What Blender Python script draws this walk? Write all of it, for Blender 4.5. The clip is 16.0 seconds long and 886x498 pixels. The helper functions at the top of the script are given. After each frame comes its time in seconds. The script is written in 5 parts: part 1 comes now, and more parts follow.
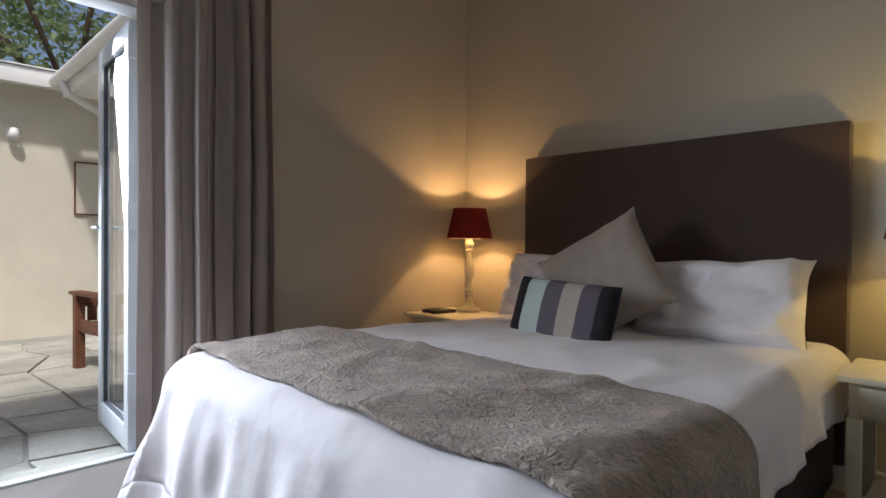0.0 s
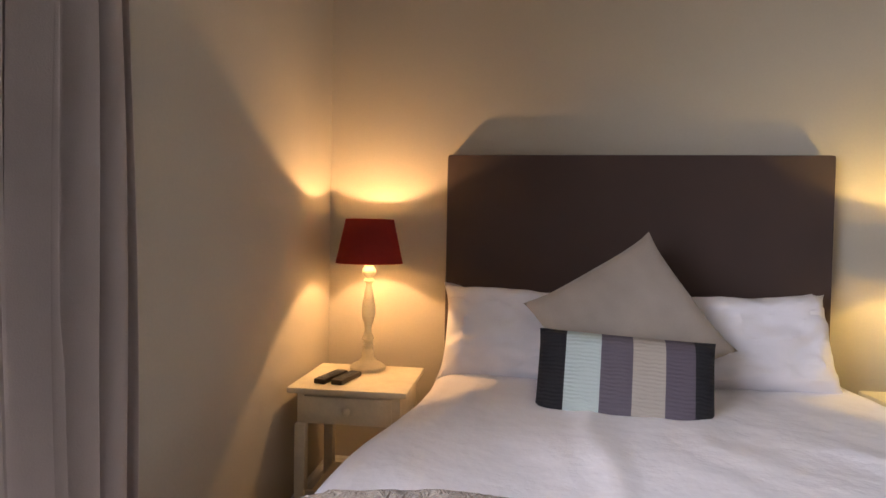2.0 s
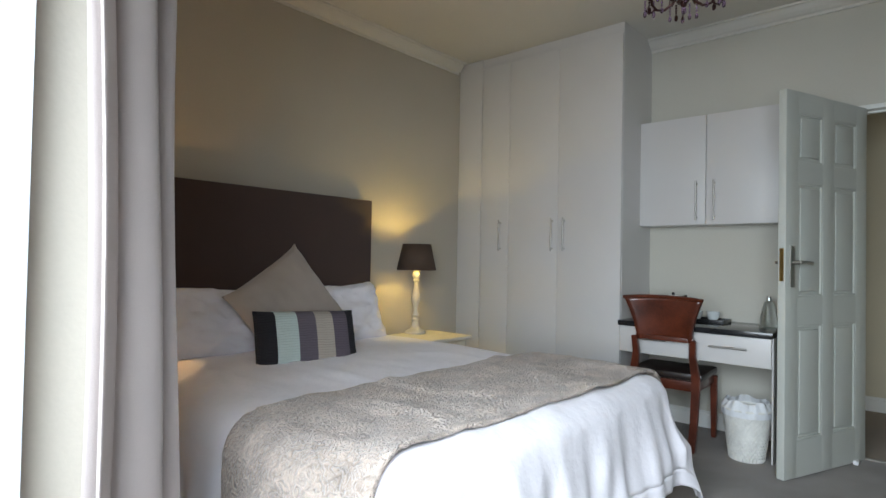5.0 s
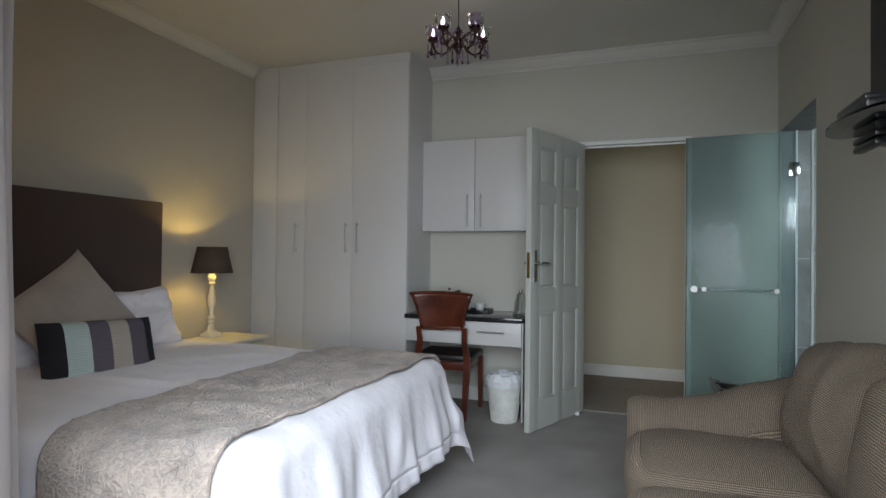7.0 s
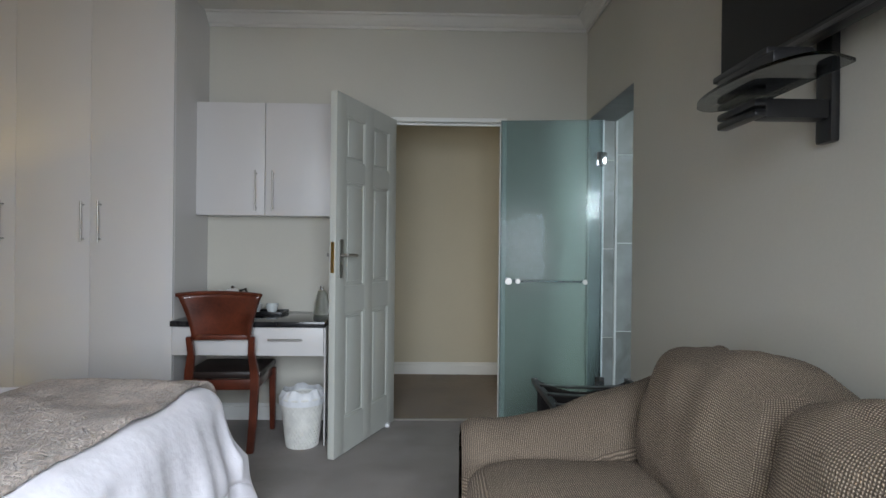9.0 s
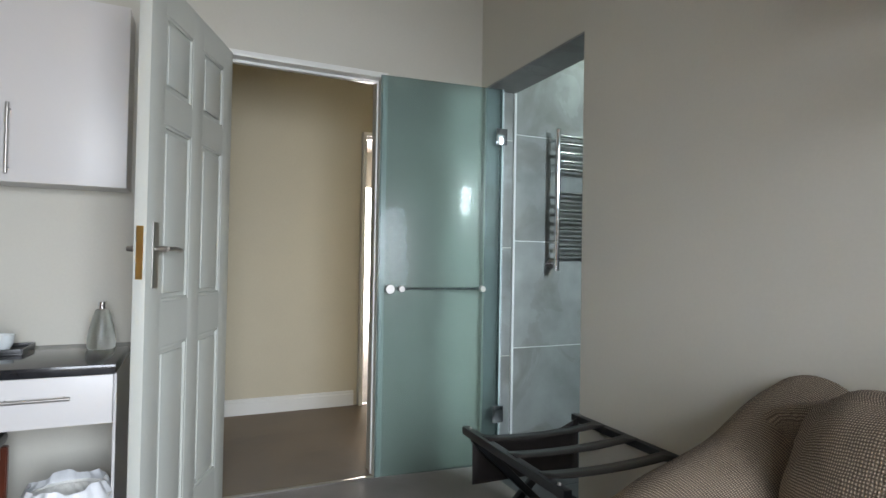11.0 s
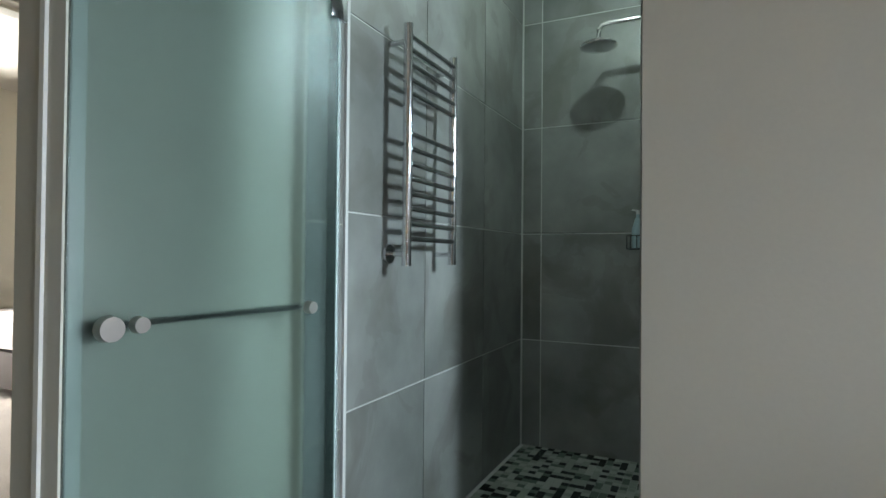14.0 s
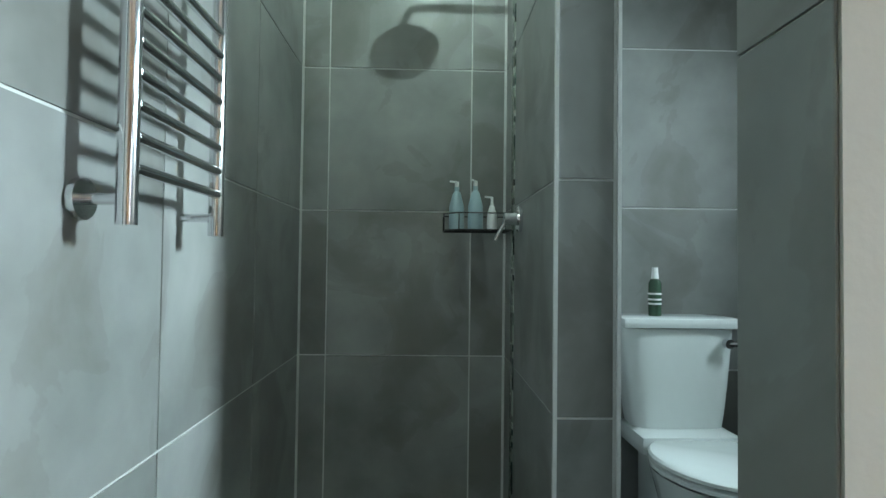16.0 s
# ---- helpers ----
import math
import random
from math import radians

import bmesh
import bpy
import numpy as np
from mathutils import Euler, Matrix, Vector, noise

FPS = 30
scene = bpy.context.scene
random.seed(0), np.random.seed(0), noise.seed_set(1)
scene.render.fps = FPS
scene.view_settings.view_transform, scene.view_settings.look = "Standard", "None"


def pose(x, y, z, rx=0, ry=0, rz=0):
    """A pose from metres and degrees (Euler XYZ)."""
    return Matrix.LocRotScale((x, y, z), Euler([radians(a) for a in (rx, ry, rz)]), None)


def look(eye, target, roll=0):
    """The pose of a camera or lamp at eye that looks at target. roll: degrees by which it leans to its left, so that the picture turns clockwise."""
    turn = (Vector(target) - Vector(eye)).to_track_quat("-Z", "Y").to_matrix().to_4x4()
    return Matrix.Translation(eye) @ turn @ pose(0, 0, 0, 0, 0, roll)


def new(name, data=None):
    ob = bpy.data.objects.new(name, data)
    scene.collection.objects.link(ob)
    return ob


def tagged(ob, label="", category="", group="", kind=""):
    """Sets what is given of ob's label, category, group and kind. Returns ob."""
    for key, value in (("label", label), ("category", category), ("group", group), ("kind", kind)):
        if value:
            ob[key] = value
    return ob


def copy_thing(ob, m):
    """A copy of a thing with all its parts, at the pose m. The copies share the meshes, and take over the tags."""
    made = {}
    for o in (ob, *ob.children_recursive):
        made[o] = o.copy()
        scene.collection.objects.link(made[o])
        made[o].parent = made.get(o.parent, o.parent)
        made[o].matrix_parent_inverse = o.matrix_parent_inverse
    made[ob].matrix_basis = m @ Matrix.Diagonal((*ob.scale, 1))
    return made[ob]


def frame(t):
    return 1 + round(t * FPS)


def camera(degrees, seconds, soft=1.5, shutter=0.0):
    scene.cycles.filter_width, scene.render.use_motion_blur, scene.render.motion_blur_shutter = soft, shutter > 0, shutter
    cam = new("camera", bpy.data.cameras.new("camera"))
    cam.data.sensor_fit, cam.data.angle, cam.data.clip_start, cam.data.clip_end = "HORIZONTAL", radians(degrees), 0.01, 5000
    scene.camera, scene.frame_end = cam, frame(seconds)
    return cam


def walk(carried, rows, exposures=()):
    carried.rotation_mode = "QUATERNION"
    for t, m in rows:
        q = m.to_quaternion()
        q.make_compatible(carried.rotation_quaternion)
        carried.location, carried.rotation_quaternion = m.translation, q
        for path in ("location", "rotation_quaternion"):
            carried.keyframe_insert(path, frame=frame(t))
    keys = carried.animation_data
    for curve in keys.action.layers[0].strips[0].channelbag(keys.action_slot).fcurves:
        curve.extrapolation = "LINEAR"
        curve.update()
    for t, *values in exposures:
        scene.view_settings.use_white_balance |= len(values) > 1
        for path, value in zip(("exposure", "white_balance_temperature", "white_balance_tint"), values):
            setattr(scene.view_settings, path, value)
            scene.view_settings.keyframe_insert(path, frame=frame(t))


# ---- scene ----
cam = camera(77.0, 16.0)
PATH = [
    (0, (0.627, 0.503, 1.006), (-0.777, 1.928, 0.982), 0.5),
    (0.5, (0.239, 0.588, 1.029), (-0.92, 2.218, 1.004), 0.5),
    (1, (-0.193, 0.681, 1.07), (-1.024, 2.5, 1.037), 0.7),
    (1.5, (-0.647, 0.773, 1.142), (-1.159, 2.705, 1.08), 0.7),
    (2, (-1.068, 0.779, 1.154), (-1.314, 2.763, 1.104), 1.1),
    (2.5, (-1.428, 0.803, 1.15), (-1.353, 2.801, 1.107), 1.4),
    (3, (-1.69, 0.798, 1.123), (-1.222, 2.742, 1.129), 1.6),
    (3.5, (-1.89, 0.739, 1.084), (-1.082, 2.568, 1.119), 1.6),
    (4, (-2.036, 0.583, 1.064), (-0.9, 2.228, 1.107), 1.4),
    (4.5, (-2.178, 0.417, 1.082), (-0.876, 1.934, 1.132), 1.2),
    (5, (-2.328, 0.278, 1.108), (-0.834, 1.606, 1.146), 1.1),
    (5.2, (-2.409, 0.252, 1.092), (-0.816, 1.46, 1.144), 1.0),
    (7.3, (-2.665, 0.173, 1.164), (-0.743, 0.725, 1.194), 0.6),
    (7.5, (-2.622, 0.212, 1.16), (-0.674, 0.665, 1.194), 0.5),
    (8, (-2.454, 0.231, 1.178), (-0.485, 0.582, 1.2), 0.4),
    (8.5, (-2.278, 0.256, 1.186), (-0.288, 0.463, 1.187), 0.5),
    (9, (-2.061, 0.334, 1.171), (-0.061, 0.298, 1.169), 0.6),
    (11.3, (-0.812, 0.736, 1.098), (0.966, -0.177, 1.14), 0.9),
    (11.5, (-0.688, 0.733, 1.091), (1.053, -0.249, 1.135), 0.8),
    (12, (-0.379, 0.76, 1.106), (1.233, -0.424, 1.137), 0.6),
    (12.5, (-0.094, 0.73, 1.088), (1.365, -0.638, 1.133), 0.6),
    (13, (0.153, 0.639, 1.096), (1.481, -0.856, 1.124), 0.5),
    (13.5, (0.414, 0.55, 1.095), (1.56, -1.089, 1.113), 0.4),
    (14, (0.717, 0.454, 1.088), (1.586, -1.347, 1.115), 0.5),
    (14.5, (0.954, 0.247, 1.086), (1.601, -1.646, 1.102), 0.7),
    (15, (1.075, 0.059, 1.078), (1.487, -1.898, 1.109), 0.8),
    (15.5, (1.141, -0.121, 1.055), (1.311, -2.113, 1.099), 0.8),
    (16, (1.163, -0.288, 1.003), (1.11, -2.287, 1.056), 0.7),
]
EXPOSURES = [(0.0, -0.68, 6500, 13), (0.8, -0.50, 6600, 16), (1.5, -0.15, 6750, 20), (2.3, 0.08, 6800, 21), (3.0, 0.2, 6800, 20), (3.6, 0.10, 6750, 16), (4.3, -0.25, 6650, 9), (5.0, -0.50, 6500, 7), (7.5, -0.98, 6550, 10), (9.0, -0.60, 6550, 11), (11.5, 0.16, 6650, 12), (12.5, 0.12, 6600, 11), (13.5, 0.05, 6600, 10), (14.5, 0.12, 6550, 8), (16.0, 0.92, 6450, 5)]
walk(cam, [(t, look(eye, target, roll)) for t, eye, target, roll in PATH], EXPOSURES)

# ---- world, sun, large lights ----
world = bpy.data.worlds.new("sky")
scene.world = world
world.use_nodes = True
wn = world.node_tree.nodes
sky = wn.new("ShaderNodeTexSky")
sky.sky_type, sky.sun_disc = "NISHITA", False
sky.sun_elevation, sky.sun_rotation, sky.air_density, sky.dust_density = radians(56), radians(117), 1.0, 3.0
wn["Background"].inputs["Strength"].default_value = 0.15
world.node_tree.links.new(sky.outputs[0], wn["Background"].inputs[0])
sun = new("sun", bpy.data.lights.new("sun", "SUN"))
sun.data.energy, sun.data.angle, sun.data.color = 4.8, radians(4), (1.0, 0.97, 0.92)
sun.matrix_world = look((0, 0, 12), (-0.5, 0.25, 12 - 0.83))


def area(name, eye, target, w, h, power, color):
    ob = new(name, bpy.data.lights.new(name, "AREA"))
    ob.data.shape, ob.data.size, ob.data.size_y, ob.data.energy, ob.data.color = "RECTANGLE", w, h, power, color
    ob.matrix_world = look(eye, target)
    return ob


def bulb(name, place, power, color, r=0.025):
    ob = new(name, bpy.data.lights.new(name, "POINT"))
    ob.data.energy, ob.data.color, ob.data.shadow_soft_size = power, color, r
    ob.location = place
    return ob


area("daylight_door", (-2.62, 0.45, 1.35), (-1.30, 0.85, 0.62), 1.75, 1.5, 90, (0.77, 0.87, 1.0))
bpy.data.lights["daylight_door"].spread = radians(116)
bulb("lamp_bulb_red", (-1.66, 3.055, 1.155), 14.0, (1.0, 0.60, 0.25), 0.008)
bulb("lamp_bulb_brown", (0.49, 3.03, 1.155), 8.0, (1.0, 0.72, 0.20), 0.008)
bulb("bath_ceiling_bulb", (1.13, -1.84, 2.50), 8.5, (0.76, 1.0, 0.95), 0.012)
area("daylight_hall", (7.0, -1.42, 1.15), (3.3, -0.76, 0.7), 0.9, 1.9, 240, (1.0, 0.97, 0.92))
area("light_bath_window", (-0.99, -1.57, 1.98), (1.7, -1.35, 0.95), 0.30, 0.42, 14, (0.73, 0.92, 1.0))
bpy.data.lights["light_bath_window"].spread = radians(84)

# ---- materials ----
def surf(name, col, rough=0.6, var=0.12, scale=3.0, fine=60.0, bump=0.08, metal=0.0, per_object=0.0, sheen=0.0, depth=0.004, spec=0.5, tint=None, coat=0.0, dist=0.0, fmix=0.35):
    m = bpy.data.materials.new(name)
    m.use_nodes = True
    nt = m.node_tree
    n, l = nt.nodes, nt.links
    b = n["Principled BSDF"]
    tc = n.new("ShaderNodeTexCoord")
    src = tc.outputs["Object"]
    if per_object:
        oi = n.new("ShaderNodeObjectInfo")
        add = n.new("ShaderNodeVectorMath")
        add.operation = "MULTIPLY_ADD"
        l.new(oi.outputs["Random"], add.inputs[0])
        add.inputs[1].default_value = (37.0, 51.0, 23.0)
        l.new(src, add.inputs[2])
        src = add.outputs[0]
    big = n.new("ShaderNodeTexNoise")
    big.inputs["Scale"].default_value, big.inputs["Detail"].default_value = scale, 5.0
    sm = n.new("ShaderNodeTexNoise")
    sm.inputs["Scale"].default_value, sm.inputs["Detail"].default_value = fine, 4.0
    sm.inputs["Distortion"].default_value = dist
    l.new(src, big.inputs["Vector"])
    l.new(src, sm.inputs["Vector"])
    mixf = n.new("ShaderNodeMath")
    mixf.operation = "MULTIPLY_ADD"
    l.new(sm.outputs["Fac"], mixf.inputs[0])
    mixf.inputs[1].default_value = fmix
    l.new(big.outputs["Fac"], mixf.inputs[2])
    ramp = n.new("ShaderNodeMapRange")
    ramp.inputs["From Min"].default_value, ramp.inputs["From Max"].default_value = 0.32 + 0.37 * fmix, 0.55 + fmix
    l.new(mixf.outputs[0], ramp.inputs["Value"])
    mix = n.new("ShaderNodeMix")
    mix.data_type = "RGBA"
    lo = [max(0.0, c * (1 - var)) for c in col]
    hi = [min(1.0, c * (1 + var)) for c in (tint or col)]
    mix.inputs["A"].default_value, mix.inputs["B"].default_value = (*lo, 1), (*hi, 1)
    l.new(ramp.outputs["Result"], mix.inputs["Factor"])
    l.new(mix.outputs["Result"], b.inputs["Base Color"])
    b.inputs["Roughness"].default_value, b.inputs["Metallic"].default_value = rough, metal
    b.inputs["Specular IOR Level"].default_value = spec
    b.inputs["Sheen Weight"].default_value = sheen
    b.inputs["Coat Weight"].default_value = coat
    rr = n.new("ShaderNodeMapRange")
    rr.inputs["To Min"].default_value, rr.inputs["To Max"].default_value = rough * 0.85, min(1.0, rough * 1.15)
    l.new(big.outputs["Fac"], rr.inputs["Value"])
    l.new(rr.outputs["Result"], b.inputs["Roughness"])
    if bump:
        bp = n.new("ShaderNodeBump")
        bp.inputs["Strength"].default_value, bp.inputs["Distance"].default_value = bump, depth
        l.new(sm.outputs["Fac"], bp.inputs["Height"])
        l.new(bp.outputs["Normal"], b.inputs["Normal"])
    return m


def glass(name, col=(1, 1, 1), rough=0.0):
    m = bpy.data.materials.new(name)
    m.use_nodes = True
    b = m.node_tree.nodes["Principled BSDF"]
    b.inputs["Base Color"].default_value = (*col, 1)
    b.inputs["Transmission Weight"].default_value, b.inputs["Roughness"].default_value, b.inputs["IOR"].default_value = 1.0, rough, 1.45
    return m


def glow(name, col, strength):
    m = bpy.data.materials.new(name)
    m.use_nodes = True
    b = m.node_tree.nodes["Principled BSDF"]
    b.inputs["Base Color"].default_value = (*col, 1)
    b.inputs["Emission Color"].default_value, b.inputs["Emission Strength"].default_value = (*col, 1), strength
    return m


M_WALL = surf("wall_paint_taupe", (0.51, 0.465, 0.39), 0.75, 0.05, 1.2, 90, 0.12)
M_WALLS = surf("wall_paint_grey", (0.555, 0.535, 0.465), 0.75, 0.04, 1.2, 90, 0.10)
M_HALL = surf("wall_paint_cream", (0.58, 0.53, 0.40), 0.75, 0.05, 1.2, 90, 0.10)
M_CEIL = surf("ceiling_paint", (0.66, 0.64, 0.59), 0.85, 0.04, 1.5, 80, 0.08)
M_TRIM = surf("white_gloss_trim", (0.76, 0.76, 0.72), 0.35, 0.04, 4, 120, 0.04)
M_CARPET = surf("carpet_grey", (0.215, 0.185, 0.165), 0.95, 0.28, 3.0, 260, 0.6, sheen=0.2, depth=0.01)
M_CARPETH = surf("carpet_hall_brown", (0.19, 0.135, 0.08), 0.95, 0.22, 3.0, 220, 0.5, sheen=0.2, depth=0.01)
M_WHITEM = surf("wardrobe_white", (0.63, 0.61, 0.59), 0.38, 0.02, 2, 150, 0.02)
M_DOOR = surf("door_white_paint", (0.53, 0.54, 0.49), 0.32, 0.03, 3, 100, 0.05)
M_BLACKTOP = surf("desk_black_granite", (0.018, 0.018, 0.02), 0.12, 0.4, 30, 300, 0.0)
M_STEEL = surf("brushed_steel", (0.46, 0.44, 0.41), 0.42, 0.05, 30, 300, 0.03, metal=1.0)
M_CHROME = surf("chrome", (0.74, 0.74, 0.76), 0.12, 0.02, 30, 200, 0.0, metal=1.0)
M_MAHOG = surf("mahogany", (0.095, 0.022, 0.010), 0.32, 0.45, 9, 90, 0.05, coat=0.2)
M_LEATHER = surf("brown_black_leather", (0.022, 0.014, 0.012), 0.35, 0.3, 12, 180, 0.2)
M_WICKER = surf("wicker_white", (0.72, 0.71, 0.66), 0.55, 0.12, 20, 180, 0.3)
M_PLASTICBAG = surf("bin_liner_white", (0.75, 0.76, 0.77), 0.3, 0.06, 20, 80, 0.4)
M_HEADB = surf("headboard_brown_suede", (0.062, 0.037, 0.031), 0.9, 0.14, 4, 300, 0.4, sheen=0.25, depth=0.002)
M_SHEET = surf("white_cotton", (0.81, 0.78, 0.81), 0.85, 0.03, 5, 16, 0.5, sheen=0.15, depth=0.012)
M_BASE = surf("bed_base_brown", (0.06, 0.048, 0.045), 0.9, 0.15, 5, 250, 0.3)
M_THROW = surf("throw_taupe_fur", (0.46, 0.36, 0.285), 0.95, 0.45, 9, 36, 1.0, sheen=0.4, depth=0.026, tint=(0.56, 0.45, 0.37), dist=2.5, fmix=1.1)
M_CUSH = surf("cushion_taupe_suede", (0.37, 0.31, 0.265), 0.9, 0.08, 6, 200, 0.3, sheen=0.3)
M_CREAMP = surf("distressed_cream_paint", (0.70, 0.64, 0.50), 0.5, 0.10, 14, 90, 0.15)
M_SHADER = surf("lampshade_red", (0.55, 0.055, 0.045), 0.85, 0.08, 10, 300, 0.3)
M_SHADEB = surf("lampshade_brown", (0.13, 0.085, 0.06), 0.85, 0.10, 10, 300, 0.3)
M_SHADEIN = surf("lampshade_lining", (0.80, 0.74, 0.60), 0.7, 0.03, 10, 200, 0.0)
M_REMOTE = surf("black_plastic", (0.016, 0.013, 0.012), 0.35, 0.2, 20, 200, 0.05)
M_CURT = surf("curtain_taupe", (0.50, 0.435, 0.41), 0.8, 0.05, 6, 350, 0.25, sheen=0.25, depth=0.002)
M_ALU = surf("white_aluminium_frame", (0.70, 0.74, 0.78), 0.35, 0.04, 6, 120, 0.03)
M_GASKET = surf("grey_gasket", (0.10, 0.11, 0.13), 0.6, 0.2, 10, 80, 0.05)
M_GLASS = glass("clear_glass")
M_STUCCO = surf("patio_stucco", (0.62, 0.58, 0.48), 0.9, 0.08, 2.0, 60, 0.4)
M_FASCIA = surf("fascia_white", (0.78, 0.78, 0.76), 0.5, 0.05, 3, 60, 0.05)
M_ROOF = surf("roof_metal", (0.72, 0.72, 0.70), 0.5, 0.08, 3, 60, 0.1)
M_STONE = surf("patio_flagstone", (0.43, 0.42, 0.37), 0.85, 0.30, 2.6, 40, 0.5, per_object=1.0, depth=0.01)
M_JOINT = surf("patio_joint", (0.50, 0.49, 0.44), 0.95, 0.2, 6, 90, 0.5)
M_TEAK = surf("patio_teak", (0.16, 0.06, 0.03), 0.55, 0.35, 8, 70, 0.2)
M_LEAF = surf("foliage", (0.20, 0.26, 0.12), 0.7, 0.5, 4, 30, 0.3)
M_TRUNK = surf("bark", (0.10, 0.07, 0.05), 0.9, 0.3, 8, 50, 0.6)
M_TILE = surf("tile_grey_stone", (0.262, 0.272, 0.264), 0.40, 0.32, 1.7, 7, 0.02, per_object=1.0, tint=(0.28, 0.285, 0.28))


def cloudy(m, dark, amount):
    """Broad cement-like clouds with a few sharper tide lines over a stone tile."""
    n, l = m.node_tree.nodes, m.node_tree.links
    b = n["Principled BSDF"]
    src = b.inputs["Base Color"].links[0].from_socket
    tc, oi = n.new("ShaderNodeTexCoord"), n.new("ShaderNodeObjectInfo")
    add = n.new("ShaderNodeVectorMath")
    add.operation = "MULTIPLY_ADD"
    l.new(oi.outputs["Random"], add.inputs[0])
    add.inputs[1].default_value = (11.0, 23.0, 17.0)
    l.new(tc.outputs["Object"], add.inputs[2])
    t = n.new("ShaderNodeTexNoise")
    t.inputs["Scale"].default_value, t.inputs["Detail"].default_value, t.inputs["Distortion"].default_value = 2.6, 7.0, 0.9
    l.new(add.outputs[0], t.inputs["Vector"])
    r = n.new("ShaderNodeValToRGB")
    r.color_ramp.interpolation = "EASE"
    r.color_ramp.elements[0].position, r.color_ramp.elements[0].color = 0.36, (amount, amount, amount, 1)
    r.color_ramp.elements[1].position, r.color_ramp.elements[1].color = 0.60, (0, 0, 0, 1)
    for at, v in ((0.455, amount * 0.55), (0.47, amount * 0.2)):
        e = r.color_ramp.elements.new(at)
        e.color = (v, v, v, 1)
    l.new(t.outputs["Fac"], r.inputs["Fac"])
    mix = n.new("ShaderNodeMix")
    mix.data_type = "RGBA"
    l.new(r.outputs["Color"], mix.inputs["Factor"])
    l.new(src, mix.inputs["A"])
    mix.inputs["B"].default_value = (*dark, 1)
    l.new(mix.outputs["Result"], b.inputs["Base Color"])


cloudy(M_TILE, (0.135, 0.125, 0.11), 0.55)
M_TILED = surf("tile_dark_threshold", (0.045, 0.046, 0.048), 0.35, 0.3, 3, 30, 0.04, per_object=1.0)
M_GROUT = surf("grout_white", (0.66, 0.67, 0.66), 0.85, 0.08, 8, 120, 0.2)
M_CERAM = surf("white_ceramic", (0.74, 0.78, 0.77), 0.10, 0.02, 3, 40, 0.0)
M_BLACKM = surf("black_metal", (0.012, 0.012, 0.013), 0.3, 0.2, 20, 200, 0.03)
M_SCREEN = surf("tv_screen", (0.008, 0.008, 0.008), 0.35, 0.1, 5, 50, 0.0, spec=0.25)
M_TVG = surf("tv_bezel_grey", (0.05, 0.05, 0.05), 0.3, 0.1, 20, 200, 0.0)
M_SMOKE = glass("smoked_glass", (0.25, 0.27, 0.27))
M_BRASS = surf("brass_plate", (0.55, 0.38, 0.14), 0.35, 0.1, 20, 200, 0.02, metal=1.0)
M_PINK = surf("curtain_dusty_pink", (0.42, 0.31, 0.29), 0.85, 0.1, 6, 200, 0.2)
M_PURPLE = glass("violet_crystal", (0.62, 0.45, 0.80))
M_CRYST = glass("clear_crystal", (0.92, 0.93, 1.0))
M_CHANDM = surf("chandelier_bronze", (0.06, 0.025, 0.022), 0.3, 0.2, 20, 200, 0.02, metal=0.7)
M_BULB = glow("bulb_glow", (1.0, 0.97, 0.95), 14.0)
M_FROST = glass("frosted_green_glass", (0.30, 0.385, 0.372), 0.26)
M_FROST.node_tree.nodes["Principled BSDF"].inputs["IOR"].default_value = 1.28
M_FROST.node_tree.nodes["Principled BSDF"].inputs["Coat Weight"].default_value = 0.14
M_FROST.node_tree.nodes["Principled BSDF"].inputs["Coat Roughness"].default_value = 0.09
M_FROSTC = glass("frosted_clear_glass", (0.86, 0.90, 0.88), 0.35)
M_BOTTLE = surf("pale_blue_plastic", (0.42, 0.55, 0.60), 0.3, 0.05, 10, 80, 0.0)
M_GREENB = surf("green_bottle", (0.035, 0.075, 0.045), 0.25, 0.1, 10, 80, 0.0)
M_WHITEP = surf("white_plastic", (0.80, 0.80, 0.80), 0.3, 0.03, 10, 80, 0.0)


def island_material(name, cols, rough):
    m = bpy.data.materials.new(name)
    m.use_nodes = True
    n, l = m.node_tree.nodes, m.node_tree.links
    g = n.new("ShaderNodeNewGeometry")
    r = n.new("ShaderNodeValToRGB")
    r.color_ramp.interpolation = "CONSTANT"
    while len(r.color_ramp.elements) < len(cols):
        r.color_ramp.elements.new(0.5)
    for e, (at, c) in zip(r.color_ramp.elements, cols):
        e.position, e.color = at, (*c, 1)
    l.new(g.outputs["Random Per Island"], r.inputs["Fac"])
    l.new(r.outputs["Color"], n["Principled BSDF"].inputs["Base Color"])
    n["Principled BSDF"].inputs["Roughness"].default_value = rough
    return m


M_MOSAIC = island_material("mosaic_glass", [(0.0, (0.012, 0.018, 0.016)), (0.16, (0.03, 0.06, 0.05)), (0.30, (0.16, 0.20, 0.17)), (0.46, (0.38, 0.42, 0.37)), (0.78, (0.50, 0.52, 0.48))], 0.2)


